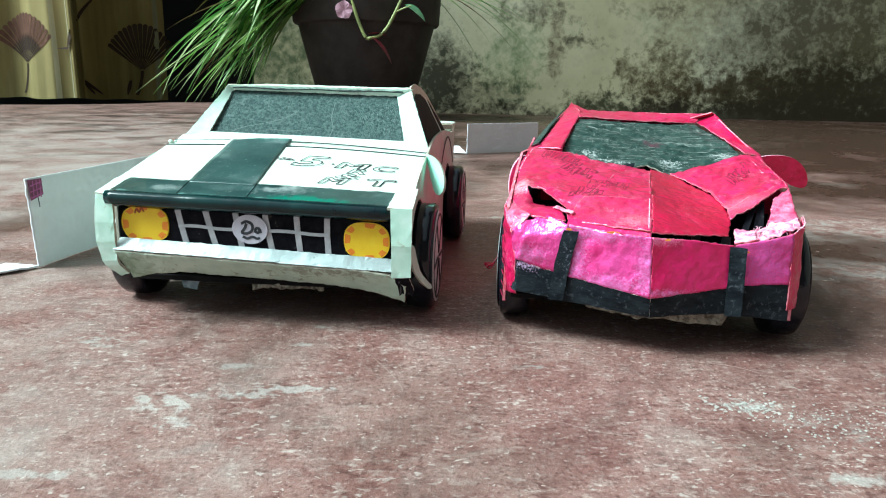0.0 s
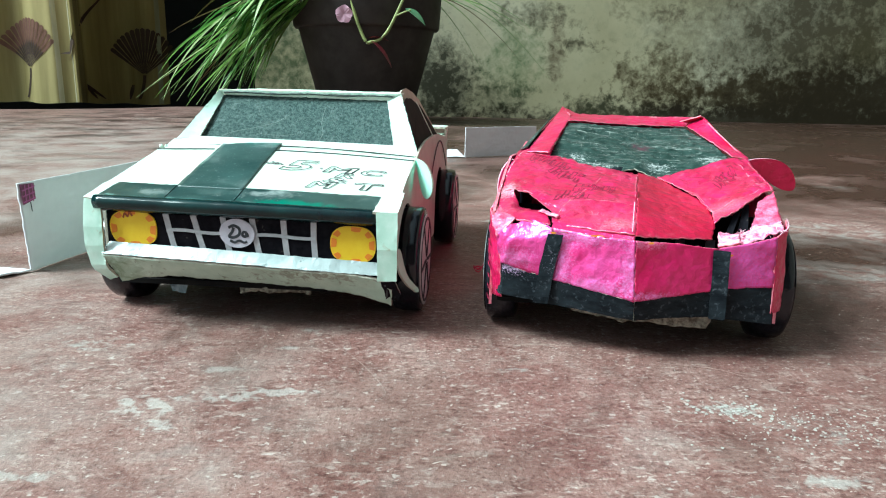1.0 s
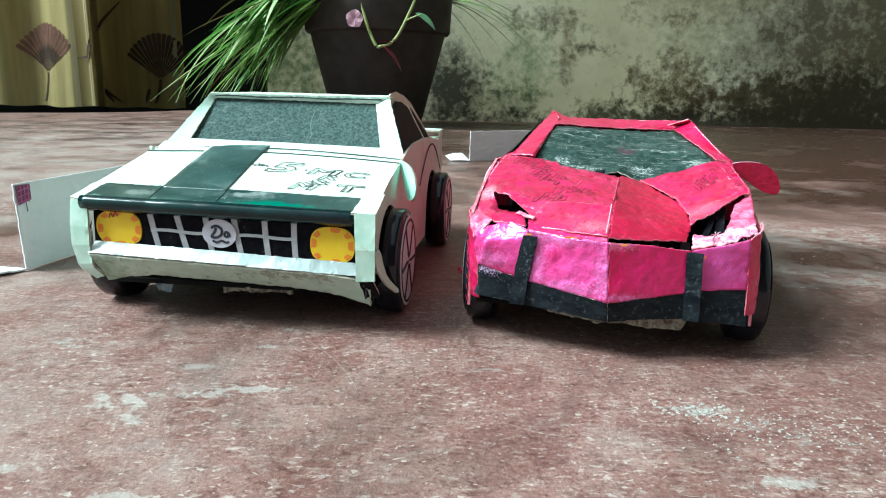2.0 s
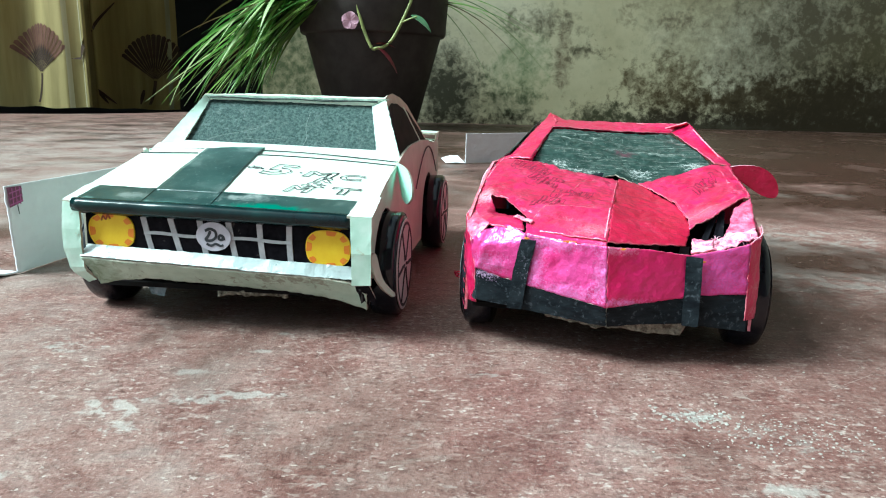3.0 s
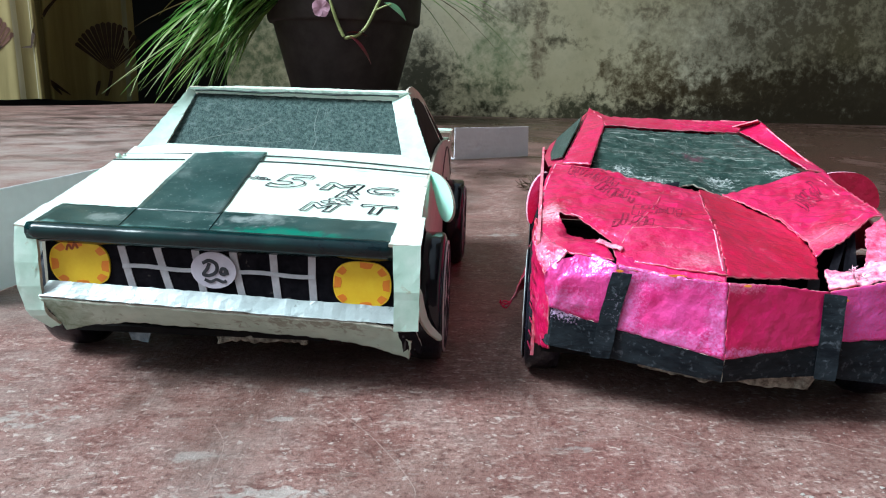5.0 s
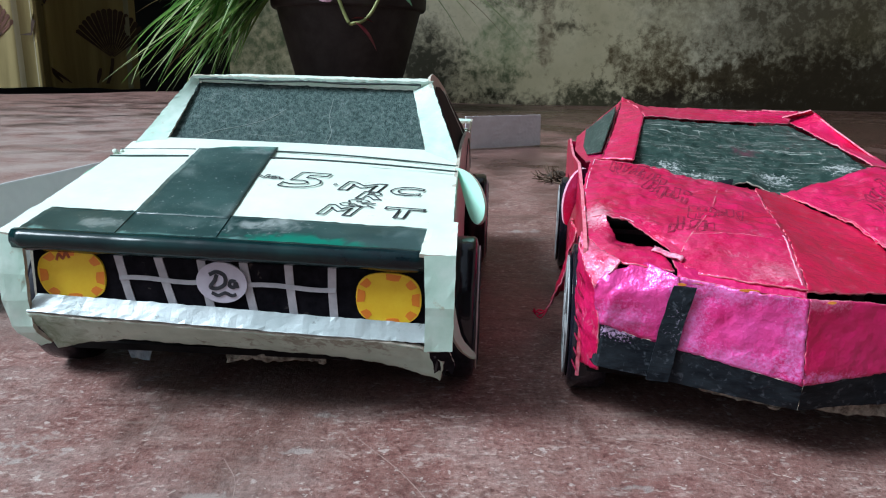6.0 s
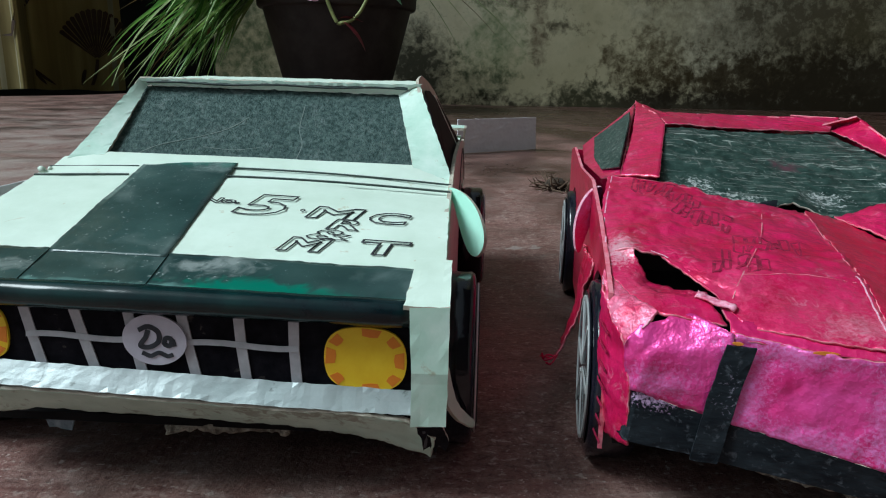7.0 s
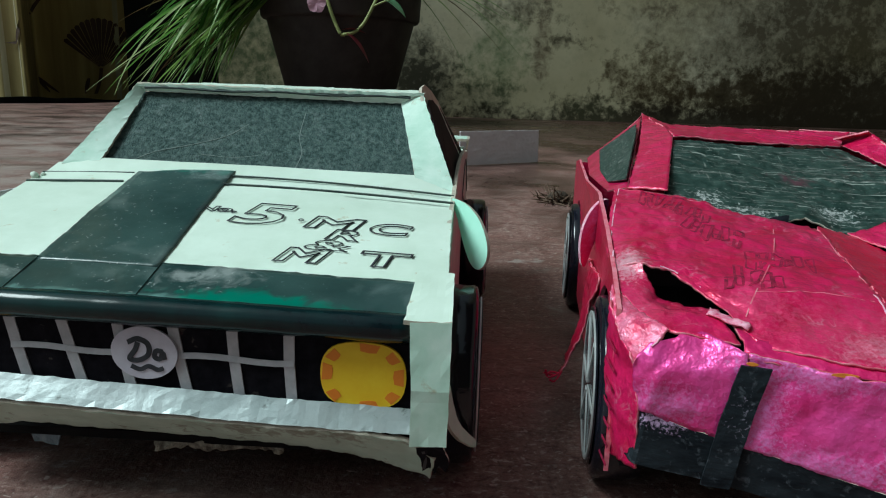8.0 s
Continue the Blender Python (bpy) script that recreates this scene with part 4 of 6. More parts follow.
    grille_at = lambda u, z, out=0.0: Vector((u, 3.0 + (z - 20) * 0.02 - out, z - 0.018 * u))
    grille = sheet("grille", rails([grille_at(-41.5, 18.5), grille_at(41.5, 18.5)], [grille_at(-41.5, 36.6), grille_at(41.5, 35.6)]), 20, 6, 0.8, M_GRILLE, white, "black marker-coloured grille board", wave=0.15, seed=18)
    gn = (0.0, -1.0, 0.2)
    for ut, ub in ((-23.4, -20.7), (-15.0, -11.8), (-6.0, -4.0), (2.8, 5.0), (12.2, 13.3), (21.2, 21.6)):
        ribbon("grille_bar", [grille_at(ut, 33.9, 0.3), grille_at((ut + ub) / 2 - 0.2, 28.6, 0.3), grille_at(ub, 22.4, 0.3)], 1.7, 0.3, M_SILVER, grille, gn, "silver-grey paper strip")
    for u0, u1 in ((-23.2, -5.8), (3.6, 22.0)):
        ribbon("grille_bar", [grille_at(u0 + (u1 - u0) * k / 6, 28.9 + 0.25 * math.sin(k), 0.45) for k in range(7)], 0.95, 0.2, M_SILVER, grille, gn)
    for uc, zc, rr, seed in ((-33.2, 28.9, 7.2, 3), (32.8, 27.6, 6.7, 5)):
        rnd = random.Random(seed)
        sq = lambda c: math.copysign(abs(c) ** 0.82, c)
        out = [grille_at(uc + (rr + rnd.uniform(-0.25, 0.2)) * sq(math.cos(k * math.tau / 12)), zc + (5.6 + rnd.uniform(-0.2, 0.15)) * sq(math.sin(k * math.tau / 12)), 0.55) for k in range(12)]
        lamp = plate("headlight", smooth_loop(out, 3), 0.5, M_YELLOW, white, "yellow paper headlight with orange marks round its edge")
        for k in range(8):
            a = k * math.tau / 8 + rnd.uniform(-0.15, 0.15)
            e = lambda r, da: grille_at(uc + rr * r * sq(math.cos(a + da)), zc + 5.6 * r * sq(math.sin(a + da)), 0.62)
            plate("orange_mark", [e(0.96, -0.2), e(0.97, 0.2), e(0.74, 0.2), e(0.70, 0.0), e(0.74, -0.2)], 0.12, M_ORANGE, lamp)
        if seed == 3:
            mark = [(-3.0, 3.0), (-2.4, 4.4), (-1.6, 3.4), (-0.9, 4.8), (-0.2, 3.6)]
            ribbon("ink_mark", smooth_line([grille_at(uc + x, zc + z, 0.72) for x, z in mark], 4), 0.5, 0.12, M_SCRIBBLE2, lamp, gn)
    badge = plate("badge", smooth_loop([grille_at(-1.5 + 5.3 * math.cos(k * math.tau / 14), 29.2 + 4.3 * math.sin(k * math.tau / 14), 0.95) for k in range(14)], 3), 0.4, M_BADGE, white, "round lilac-white paper badge with a dark squiggle")
    b_at = lambda pts: [grille_at(-1.4 + x, 29.2 + z, 1.08) for x, z in pts]
    ribbon("squiggle", smooth_line(b_at([(-2.6, 1.6), (-1.0, 2.3), (0.6, 1.5), (0.6, -0.2), (-0.9, -1.2), (-2.4, -1.0), (-1.5, 0.4), (-1.0, 1.7)])), 0.8, 0.14, M_INK, badge, gn)
    ribbon("squiggle", smooth_line(b_at([(2.9, 0.4), (1.9, 0.5), (1.6, -0.5), (2.5, -0.8), (2.9, 0.2), (3.2, -0.9)])), 0.75, 0.14, M_INK, badge, gn)
    ribbon("squiggle", smooth_line(b_at([(-2.2, -2.2), (-0.8, -2.7), (0.6, -2.1), (2.0, -2.6), (2.9, -2.3)])), 0.7, 0.14, M_INK, badge, gn)
    sheet("bumper", rails([(-41.0, 2.8, 24.9), (-10, 2.2, 24.0), (20, 2.2, 22.8), (40.8, 2.6, 22.0)], [(-42.2, 0.2, 21.8), (-10, -0.6, 20.9), (20, -0.4, 19.6), (41.0, 0.6, 18.6)]), 60, 4, 0.5, M_BUMPER, white, "creased silvery paper bumper strip", wave=0.28, rag=0.2, seed=19)
    low = [(-39.0, 5.0, 12.6), (-33, 5.8, 14.2), (-24, 6.6, 14.8), (-8, 7.2, 14.0), (10, 7.6, 13.2), (26, 7.8, 12.2), (34, 7.6, 11.2), (40, 7.2, 9.6), (43.6, 7.0, 8.4)]
    sheet("valance", rails([(-42.3, 0.4, 21.8), (-33, 0.2, 21.5), (-24, 0.0, 21.2), (-8, -0.2, 20.8), (10, -0.2, 20.0), (26, 0.0, 19.4), (34, 0.3, 19.0), (40, 0.8, 18.2), (44.6, 2.0, 14.6)], low), 60, 6, 0.8, [M_VALANCE, M_EDGE], white, "grey-green card valance under the bumper", wave=0.3, rag=0.2, seed=20)
    plate("corner_flap", smooth_loop([(45.2, 4.5, 24), (46.6, 6.4, 17), (49.6, 11.6, 11.6), (50.8, 12.6, 11.0), (50.6, 13.2, 12.0), (47.6, 10.0, 17), (45.9, 8.0, 25)], 4), 0.6, [M_SIDE, M_EDGE], white, "torn card flap curling round the wheel", rag=0.15)
    plate("frayed_corner", [(41.5, -0.2, 17.6), (45.6, 0.2, 17.8), (46.6, 4.0, 13.0), (45.8, 5.0, 10.8), (45.0, 4.0, 12.4), (44.2, 6.0, 9.8), (43.2, 4.0, 12.2), (42.4, 4.5, 11.0)], 0.6, [M_GRILLE, M_EDGE], white, "frayed dark card corner", rag=0.35, seed=3)
    for k in range(4):
        x = 42.6 + 0.9 * k
        pts = [(x, 0.2 + 0.3 * k, 16.2), (x + 0.3, 1.9 + 0.3 * k, 13.8), (x + 0.2 * (k % 3), 3.4 + 0.3 * k, 11.4 + 0.8 * (k % 2))]
        ribbon("frayed_strip", smooth_line(pts, 4), 0.5 + 0.2 * (k % 3), 0.15, M_DARK if k % 2 else M_GREYCARD, white, (0.1, -0.85, -0.5))
    sheet("torn_base", rails([(-3.4, 10.0, 13.2), (8, 10.2, 12.6), (18.8, 10.6, 12.4)], [(-3.6, 9.0, 8.9), (2, 9.2, 10.0), (6, 9.4, 9.5), (12, 9.6, 10.0), (18.2, 10.0, 9.7)]), 30, 4, 1.6, M_TORN, white, "torn corrugated cardboard base edge", wave=0.9, rag=0.55, seed=21)
    plate("chassis", [(-42, 8, 12.6), (42, 8, 12.6), (42, 172, 14), (-42, 172, 14)], 1.5, M_DARK, white, "near-black floor plate, underside shade put into its colour")
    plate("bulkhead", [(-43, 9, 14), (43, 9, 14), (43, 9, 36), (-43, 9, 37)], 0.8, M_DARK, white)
    plate("tail_panel", [(-44, 172, 14), (43, 172, 14), (43, 172, 48), (-44, 172, 50)], 0.9, [M_SIDE, M_EDGE], white, "card tail panel")
    plate("tape_tag", [(-29.0, 12.5, 12.4), (-21.0, 12.0, 12.2), (-22.4, 11.4, 7.4), (-26.6, 11.6, 7.8)], 0.3, M_TAG, white, "loose scrap of bluish tape", rag=0.4)
    for out, u, v in ((1, 50.4, 30.5), (1, 51.8, 136.0), (-1, -52.4, 30.5), (-1, -52.4, 136.0)):
        wheel(white, u, v, out, 9.0, M_DISC, M_INK, int(v) + out)
    for v in (30.5, 136.0):
        bm = bmesh.new()
        tube(bm, [(-0.0436, v * MM, 0.017), (0.0430, v * MM, 0.017)], 0.0016, 10)
        link("axle", bm, M_DARK, white)
    mirror = smooth_loop([(44.2, 53.5, 47.0), (47.4, 50.0, 46.6), (50.3, 44.5, 44.4), (52.0, 40.5, 40.6), (52.0, 39.2, 37.2), (50.6, 39.6, 35.2), (48.9, 42.0, 35.8), (47.2, 46.0, 39.0), (45.6, 50.5, 43.5)], 5)
    plate("wing_mirror", mirror, 0.8, [M_MIRROR, M_EDGE], white, "mint green teardrop wing mirror")
    mirror_l = [Vector((-p.x - 2.0, p.y, p.z)) for p in mirror]
    plate("wing_mirror", mirror_l[::-1], 0.8, [M_MIRROR, M_EDGE], white)
    # hand-drawn outline lettering on the bonnet
    for text, u, v, size, wide, slant, width in (("No.", -5.0, 33.8, 3.2, 1.6, 0.2, 0.12), ("5", 2.2, 29.6, 13.2, 1.5, 0.3, 0.17), (".", 15.4, 32.2, 5.0, 1.0, 0.0, 0.14), ("M", 16.6, 29.6, 7.4, 1.8, 0.3, 0.16), ("C", 28.6, 29.0, 7.2, 1.5, 0.25, 0.16),
                                                 ("R", 21.6, 25.2, 6.0, 1.6, 0.35, 0.14), ("&", 19.0, 20.8, 5.2, 2.2, 0.35, 0.11), ("M", 14.8, 15.8, 7.0, 1.5, 0.35, 0.16), ("T", 28.9, 16.2, 7.4, 1.85, 0.2, 0.16)):
        cu = bpy.data.curves.new("lettering", "FONT")
        cu.body, cu.size, cu.fill_mode, cu.bevel_depth, cu.bevel_resolution, cu.resolution_u = text, size, "NONE", 0.90 * width, 0, 3
        cu.offset = 0.028 * size
        tmp = new("lettering_curve", cu)
        dg = bpy.context.evaluated_depsgraph_get()
        me = bpy.data.meshes.new_from_object(tmp.evaluated_get(dg))
        for vert in me.vertices:
            x, y, z = vert.co
            p = hood_at(u + x * wide + slant * y, v + y)
            vert.co = (p + Vector((0, 0, 0.30 + z * 0.8))) * MM
        bpy.data.objects.remove(tmp)
        me.name = "lettering"
        me.materials.clear()
        me.materials.append(M_INK)
        ob = new("lettering", me)
        ob.parent = hood


build_white()


# ---- the red cardboard sports car ----
red = root("model_car", 0.0680, 0.2030, 0, -12.0, "dented red handmade paper sports car with torn headlight holes", "model car", "handmade model cars")


def build_red():
    R, RD, PK, PS = [M_RED, M_REDEDGE], [M_REDDARK, M_REDEDGE], [M_PINK, M_REDEDGE], [M_PINKSOFT, M_REDEDGE]
    tip, ridge = (-0.7, -6.0, 35.0), (3.8, 52.0, 44.6)
    # bonnet: folded facets either side of the centre ridge
    hood_l = rails([(-40.0, 25.0, 39.6), (-36.5, 22.4, 41.6), (-31.0, 21.0, 40.9), (-24.0, 10.4, 38.2), (-20.5, 0.6, 35.5), (-9.5, -3.3, 34.9), tip],
                   [(-40.3, 33.0, 41.4), (-35.6, 30.0, 43.0), (-30.2, 26.0, 42.2), (-24.0, 14.5, 40.2), (-16.0, 12.6, 40.6), (-8.0, 12.4, 40.9), (0.8, 12.0, 40.4)],
                   [(-39.0, 47.0, 45.8), (-33.0, 44.0, 46.0), (-27.0, 41.0, 45.4), (-20.0, 36.0, 44.3), (-13.0, 31.0, 43.4), (-5.5, 28.0, 42.6), (1.8, 26.0, 41.6)],
                   [(-36.8, 62.0, 49.6), (-30.0, 59.6, 49.4), (-23.0, 57.6, 48.6), (-16.0, 55.4, 47.2), (-9.0, 53.6, 46.0), (-2.5, 52.4, 45.2), ridge])
    hl = sheet("hood", hood_l, 60, 44, 0.4, R, red, "crumpled red paper bonnet with faded ink bars", wave=0.5, rag=0.35, seed=31)
    hood_c = rails([tip, (8.0, -2.8, 34.3), (15.0, 0.2, 33.7), (20.5, 2.8, 33.2)], [(0.8, 12.0, 40.4), (8, 11.5, 37.6), (15, 11.0, 36.2), (22.2, 10.4, 35.8)],
                   [(1.8, 26.0, 41.6), (9, 26, 39.8), (16, 26, 38.8), (22.6, 26, 39.2)], [ridge, (7, 52.8, 44.2), (9, 53.0, 43.6), (10.6, 53.2, 43.2)])
    sheet("hood_centre", hood_c, 22, 26, 0.4, RD, red, "deep red sunken bonnet facet", wave=0.35, rag=0.3, seed=32)
    hood_r = rails([(22.2, 10.6, 36.0), (27.5, 12.4, 39.6), (31.5, 15.5, 42.0), (36.0, 20.5, 44.4), (39.6, 21.5, 44.8)], [(22.4, 18, 38.0), (28, 22, 41.2), (33, 24, 43.4), (37, 27, 45.0), (40.4, 29, 45.4)],
                   [(20.0, 32, 40.6), (26, 36, 42.8), (32, 39, 44.6), (37, 41, 46.0), (40.8, 42, 46.4)], [(10.6, 53.2, 43.4), (18, 56, 45.2), (26, 59.5, 47.4), (34, 63.2, 49.4), (41.0, 65.0, 49.8)])
    sheet("hood", hood_r, 40, 40, 0.4, R, red, wave=0.65, rag=0.35, seed=33)
    # corner tops and headlight holes
    sheet("corner_top", quad((30.9, 5.9, 35.9), (38.4, 5.4, 37.9), (34.6, 17.6, 41.6), (39.8, 22.0, 44.4)), 8, 8, 0.4, [M_WORNPINK, M_REDEDGE], red, "red paper fender corner", wave=0.3, rag=0.4, seed=34)
    sheet("torn_edge", rails([(26.4, -0.5, 33.2), (30, -0.2, 33.9), (34, 0.5, 34.9), (38.4, 2.4, 36.3)], [(26.8, 2.4, 33.8), (31, 3.4, 35.4), (35, 3.4, 36.4), (38.6, 4.0, 37.4)], [(27.4, 5.0, 33.9), (31.2, 6.2, 35.9), (35, 5.9, 36.9), (38.4, 5.6, 38.0)]), 60, 12, 0.25, M_TORNSOFT, red, "fuzzy torn pale pink paper edge", wave=0.9, rag=0.6, seed=35)
    sheet("corner_top", rails([(-35.3, 22.1, 42.0), (-34.4, 19.5, 39.6), (-32.8, 16.6, 37.6), (-29.0, 12.8, 36.9), (-24.0, 11.4, 37.2)], [(-37.8, 24.0, 41.2), (-37.4, 18.8, 39.2), (-35.0, 12.0, 37.4), (-31.6, 8.6, 37.3), (-24.4, 7.4, 36.8)],
                              [(-39.8, 27.0, 41.0), (-40.4, 18.8, 38.6), (-36.9, 9.8, 36.6), (-33.3, 3.6, 35.9), (-23.2, 0.8, 35.2)]), 50, 16, 0.4, R, red, wave=0.45, rag=0.25, seed=36)
    sheet("corner_fold", rails([(-33.4, 3.4, 36.5), (-36.7, 9.4, 36.6), (-40.5, 18.5, 38.5)], [(-34.8, 2.0, 34.6), (-38.0, 6.4, 35.9), (-40.8, 15.5, 38.0)], [(-38.1, 2.4, 31.0), (-39.9, 7.0, 33.8), (-41.1, 13.0, 37.0)]), 40, 20, 0.4, [M_WORNPINK, M_REDEDGE], red, "crumpled pale pink paper fold", wave=0.45, rag=0.25, seed=56)
    sheet("torn_edge", rails([(-26.8, 7.6, 37.9), (-24.2, 5.6, 37.3), (-21.6, 3.8, 36.9)], [(-26.2, 9.4, 38.2), (-23.6, 7.0, 37.8), (-21.0, 4.6, 37.2)]), 14, 4, 0.35, M_TORNSOFT, red, wave=0.5, rag=0.5, seed=37)
    sheet("nose_lip", rails([(-22.6, -1.2, 34.2), (-12, -3.8, 33.8), (-0.6, -6.4, 33.5)], [(-22.8, 2.0, 36.0), (-12.5, -1.2, 35.4), (-0.7, -5.6, 34.6)], [(-23.4, 9.0, 37.2), (-13.5, 2.0, 35.8), (-0.4, -3.0, 35.0)]), 20, 6, 0.5, PS, red, "folded rose paper lip", wave=0.3, rag=0.3, seed=39)
    sheet("corner_top", quad((21.4, -1.3, 32.1), (26.8, -0.6, 33.3), (22.4, 5.6, 34.6), (27.6, 4.4, 34.9)), 10, 8, 0.5, [M_TORNSOFT, M_REDEDGE], red, wave=0.35, rag=0.35, seed=57)
    for line in ([(-39.6, 29.0, 42.4), (-40.6, 19.6, 38.9), (-41.1, 13, 37.4)], [(-35.3, 22.1, 42.5), (-29.5, 19.2, 41.2), (-23.6, 11.6, 38.8)], [(-33.3, 2.8, 36.6), (-35.6, 1.8, 33.9), (-38.2, 2.0, 31.2)], [(-36.8, 9.6, 37.0), (-33.3, 4.8, 37.3)], [(-34.2, 19.5, 40.0), (-31.5, 15.4, 37.8)],
                 [(37, 1.0, 35.8), (39.8, 4.4, 37.5), (40.5, 9.4, 38.9), (39.9, 21, 44.9)], [(31.0, 6.2, 36.3), (34.7, 17.4, 42.0)]):
        pts = smooth_line(line, 8)
        for k in range(0, len(pts) - 3, 4):
            jit = [p + Vector((noise.noise(p * 1.3), noise.noise(p * 1.3 + Vector((3, 1, 4))), 0.0)) * 0.3 for p in pts[k:k + 5]]
            if noise.noise(pts[k] * 0.7 + Vector((5, 5, 5))) > -0.05:
                ribbon("worn_fold", jit, 0.16 + 0.30 * abs(noise.noise(pts[k] * 0.9)), 0.12, M_TORNPINK, red, (0.0, -0.5, 0.85))
    rnd = random.Random(21)
    for k in range(44):
        p = Vector((rnd.uniform(27.0, 38.5), 0.0, 0.0))
        p.y, p.z = rnd.uniform(0.8, 6.6), 33.0 + (p.x - 22) * 0.24
        pts = [p]
        d = Vector((rnd.uniform(-1, 1), rnd.uniform(-1, 0.5), rnd.uniform(0.2, 1.0))).normalized()
        for s in range(5):
            d = (d + Vector((rnd.uniform(-0.7, 0.7), rnd.uniform(-0.7, 0.7), rnd.uniform(-0.8, 0.3)))).normalized()
            pts.append(pts[-1] + d * 0.42)
        bm = bmesh.new()
        tube(bm, [q * MM for q in pts], [0.00016, 0.00018, 0.00016, 0.00013, 0.0001, 0.00006], 5)
        link("torn_fibre", bm, M_TORNPINK, red)
    # nose
    top = [(-38.1, 2.4, 31.1), (-35.6, 2.6, 34.3), (-28.0, 3.2, 36.4), (-22.4, -1.0, 34.9), (-12, -4.0, 34.0), (-0.5, -6.6, 33.6), (10, -4.3, 33.1), (21.4, -1.7, 31.7), (23.5, -1.4, 32.2), (30, -0.6, 33.6), (36.4, 0.6, 35.2)]
    mid = [(-36.8, 3.2, 24.0), (-35.8, 1.0, 23.6), (-30, 0.2, 21.8), (-22.6, -1.0, 20.4), (-12, -4.2, 18.8), (0.2, -7.8, 17.2), (10, -5.2, 18.6), (20.8, -2.2, 20.2), (23.5, -1.8, 20.8), (30, -0.6, 21.2), (36.9, 0.8, 21.4)]
    bot = [(-38.0, 4.0, 14.6), (-37.0, 1.6, 14.2), (-30, 1.0, 13.6), (-22.8, 0.0, 12.8), (-12, -2.6, 12.0), (0.6, -5.6, 11.3), (10, -3.8, 12.2), (20.8, -1.4, 12.6), (23.8, -1.2, 12.4), (30, 0.0, 11.6), (37.8, 1.4, 10.8)]
    pick = lambda ln, i, j: ln[i:j + 1]
    sheet("nose_panel", rails(pick(mid, 0, 3), [(-37.8, 2.2, 28.6), (-34.6, 0.2, 30.6), (-29.0, -1.0, 31.6), (-22.4, -1.7, 32.8)], pick(top, 0, 3)), 16, 12, 0.4, PK, red, "magenta glitter nose panel", wave=0.55, rag=0.3, seed=40)
    sheet("nose_panel", rails(pick(mid, 3, 5), pick(top, 3, 5)), 16, 12, 0.4, PK, red, wave=0.4, rag=0.25, seed=41)
    sheet("nose_panel", rails(pick(mid, 5, 7), pick(top, 5, 7)), 16, 12, 0.4, PS, red, "rose red nose panel", wave=0.3, rag=0.25, seed=42)
    sheet("nose_panel", rails(pick(mid, 7, 10), pick(top, 7, 10)), 14, 12, 0.4, PK, red, wave=0.35, rag=0.25, seed=43)
    for i, j, s in ((0, 3, 44), (3, 5, 45), (5, 7, 46), (7, 10, 47)):
        sheet("black_skirt", rails(pick(bot, i, j), pick(mid, i, j)), 14, 8, 0.7, [M_REDBLACK, M_EDGE], red, "black marker-coloured lower nose skirt", wave=0.25, rag=0.15, seed=s)
    for pts, s in (([(-24.8, -0.6, 13.2), (-23.4, -1.6, 24), (-21.6, -2.1, 33.4)], 50), ([(22.6, -2.0, 12.4), (22.4, -2.6, 22), (22.2, -2.4, 31.4)], 51)):
        w = 2.1
        sheet("black_bar", rails(*[[(x - w, y - 0.2 + 0.25, z), (x + w, y - 0.2 - 0.35, z)] for x, y, z in pts]), 4, 10, 0.5, M_REDBLACK, red, "black upright nose bar", lift=0.5, wave=0.2, rag=0.15, seed=s)
    for u0, v0, z0, s in ((-22.2, -2.2, 34.0, 1), (-10.5, -4.4, 34.2, 2), (3.5, -6.2, 33.4, 3), (24.6, -2.0, 30.4, 4)):
        plate("glitter_dab", smooth_loop([(u0 + 1.2 * math.cos(k) * (1.3 if s == 2 else 0.6) * (1 + 0.3 * math.sin(5 * k + s)), v0 - 0.35, z0 - 0.2 + 0.22 * math.sin(k) * (1 + 0.4 * math.cos(7 * k))) for k in (0, 0.9, 1.8, 2.7, 3.6, 4.4, 5.3)], 2), 0.1, M_GOLD, red)
    # corner wraps and sides
    sheet("corner_wrap", rails([(-36.4, 2.0, 13.4), (-38.4, 5.0, 12.6), (-40.2, 12.0, 11.6)], [(-36.6, 1.8, 24), (-39.2, 5.5, 24), (-41.2, 11.5, 24)], [(-38.0, 2.6, 31.2), (-39.9, 7.0, 34.0), (-41.1, 13.0, 37.4)]), 8, 14, 0.4, R, red, "red paper corner with faint ink bars", wave=0.4, rag=0.3, seed=52)
    sheet("corner_wrap", rails([(37.2, 1.0, 14.0), (40.4, 5.5, 13.6), (41.0, 10, 16)], [(36.8, 0.6, 22), (40.4, 5.0, 22), (41.2, 9.5, 22)], [(36.6, 0.6, 35.4), (39.6, 4.0, 37.0), (40.4, 9.5, 38.4)]), 8, 12, 0.4, R, red, wave=0.3, rag=0.1, seed=53)
    for s, uo in ((1, 40.6), (-1, -40.4)):
        def arch(vc, n=12, r=18.4):
            return [(uo, vc + r * math.cos(math.pi * (1 - k / n)), max(9.0, 17 + r * math.sin(math.pi * (1 - k / n)))) for k in range(n + 1)]
        outline = [(uo, 9.5, 37.0), (uo, 8.0, 9.0)] + arch(27) + [(uo, 50, 9), (uo, 112, 9)] + arch(133) + [(uo, 160, 12), (uo, 172, 18), (uo, 172, 44), (uo, 154, 46.5), (uo, 110, 45.0), (uo, 64, 48.0), (uo, 40, 44.5), (uo, 22, 40.6)]
        plate("side_panel", outline, 0.8 * s, RD, red, "red paper side panel with cut wheel arches", rag=0.12, seed=s + 5)
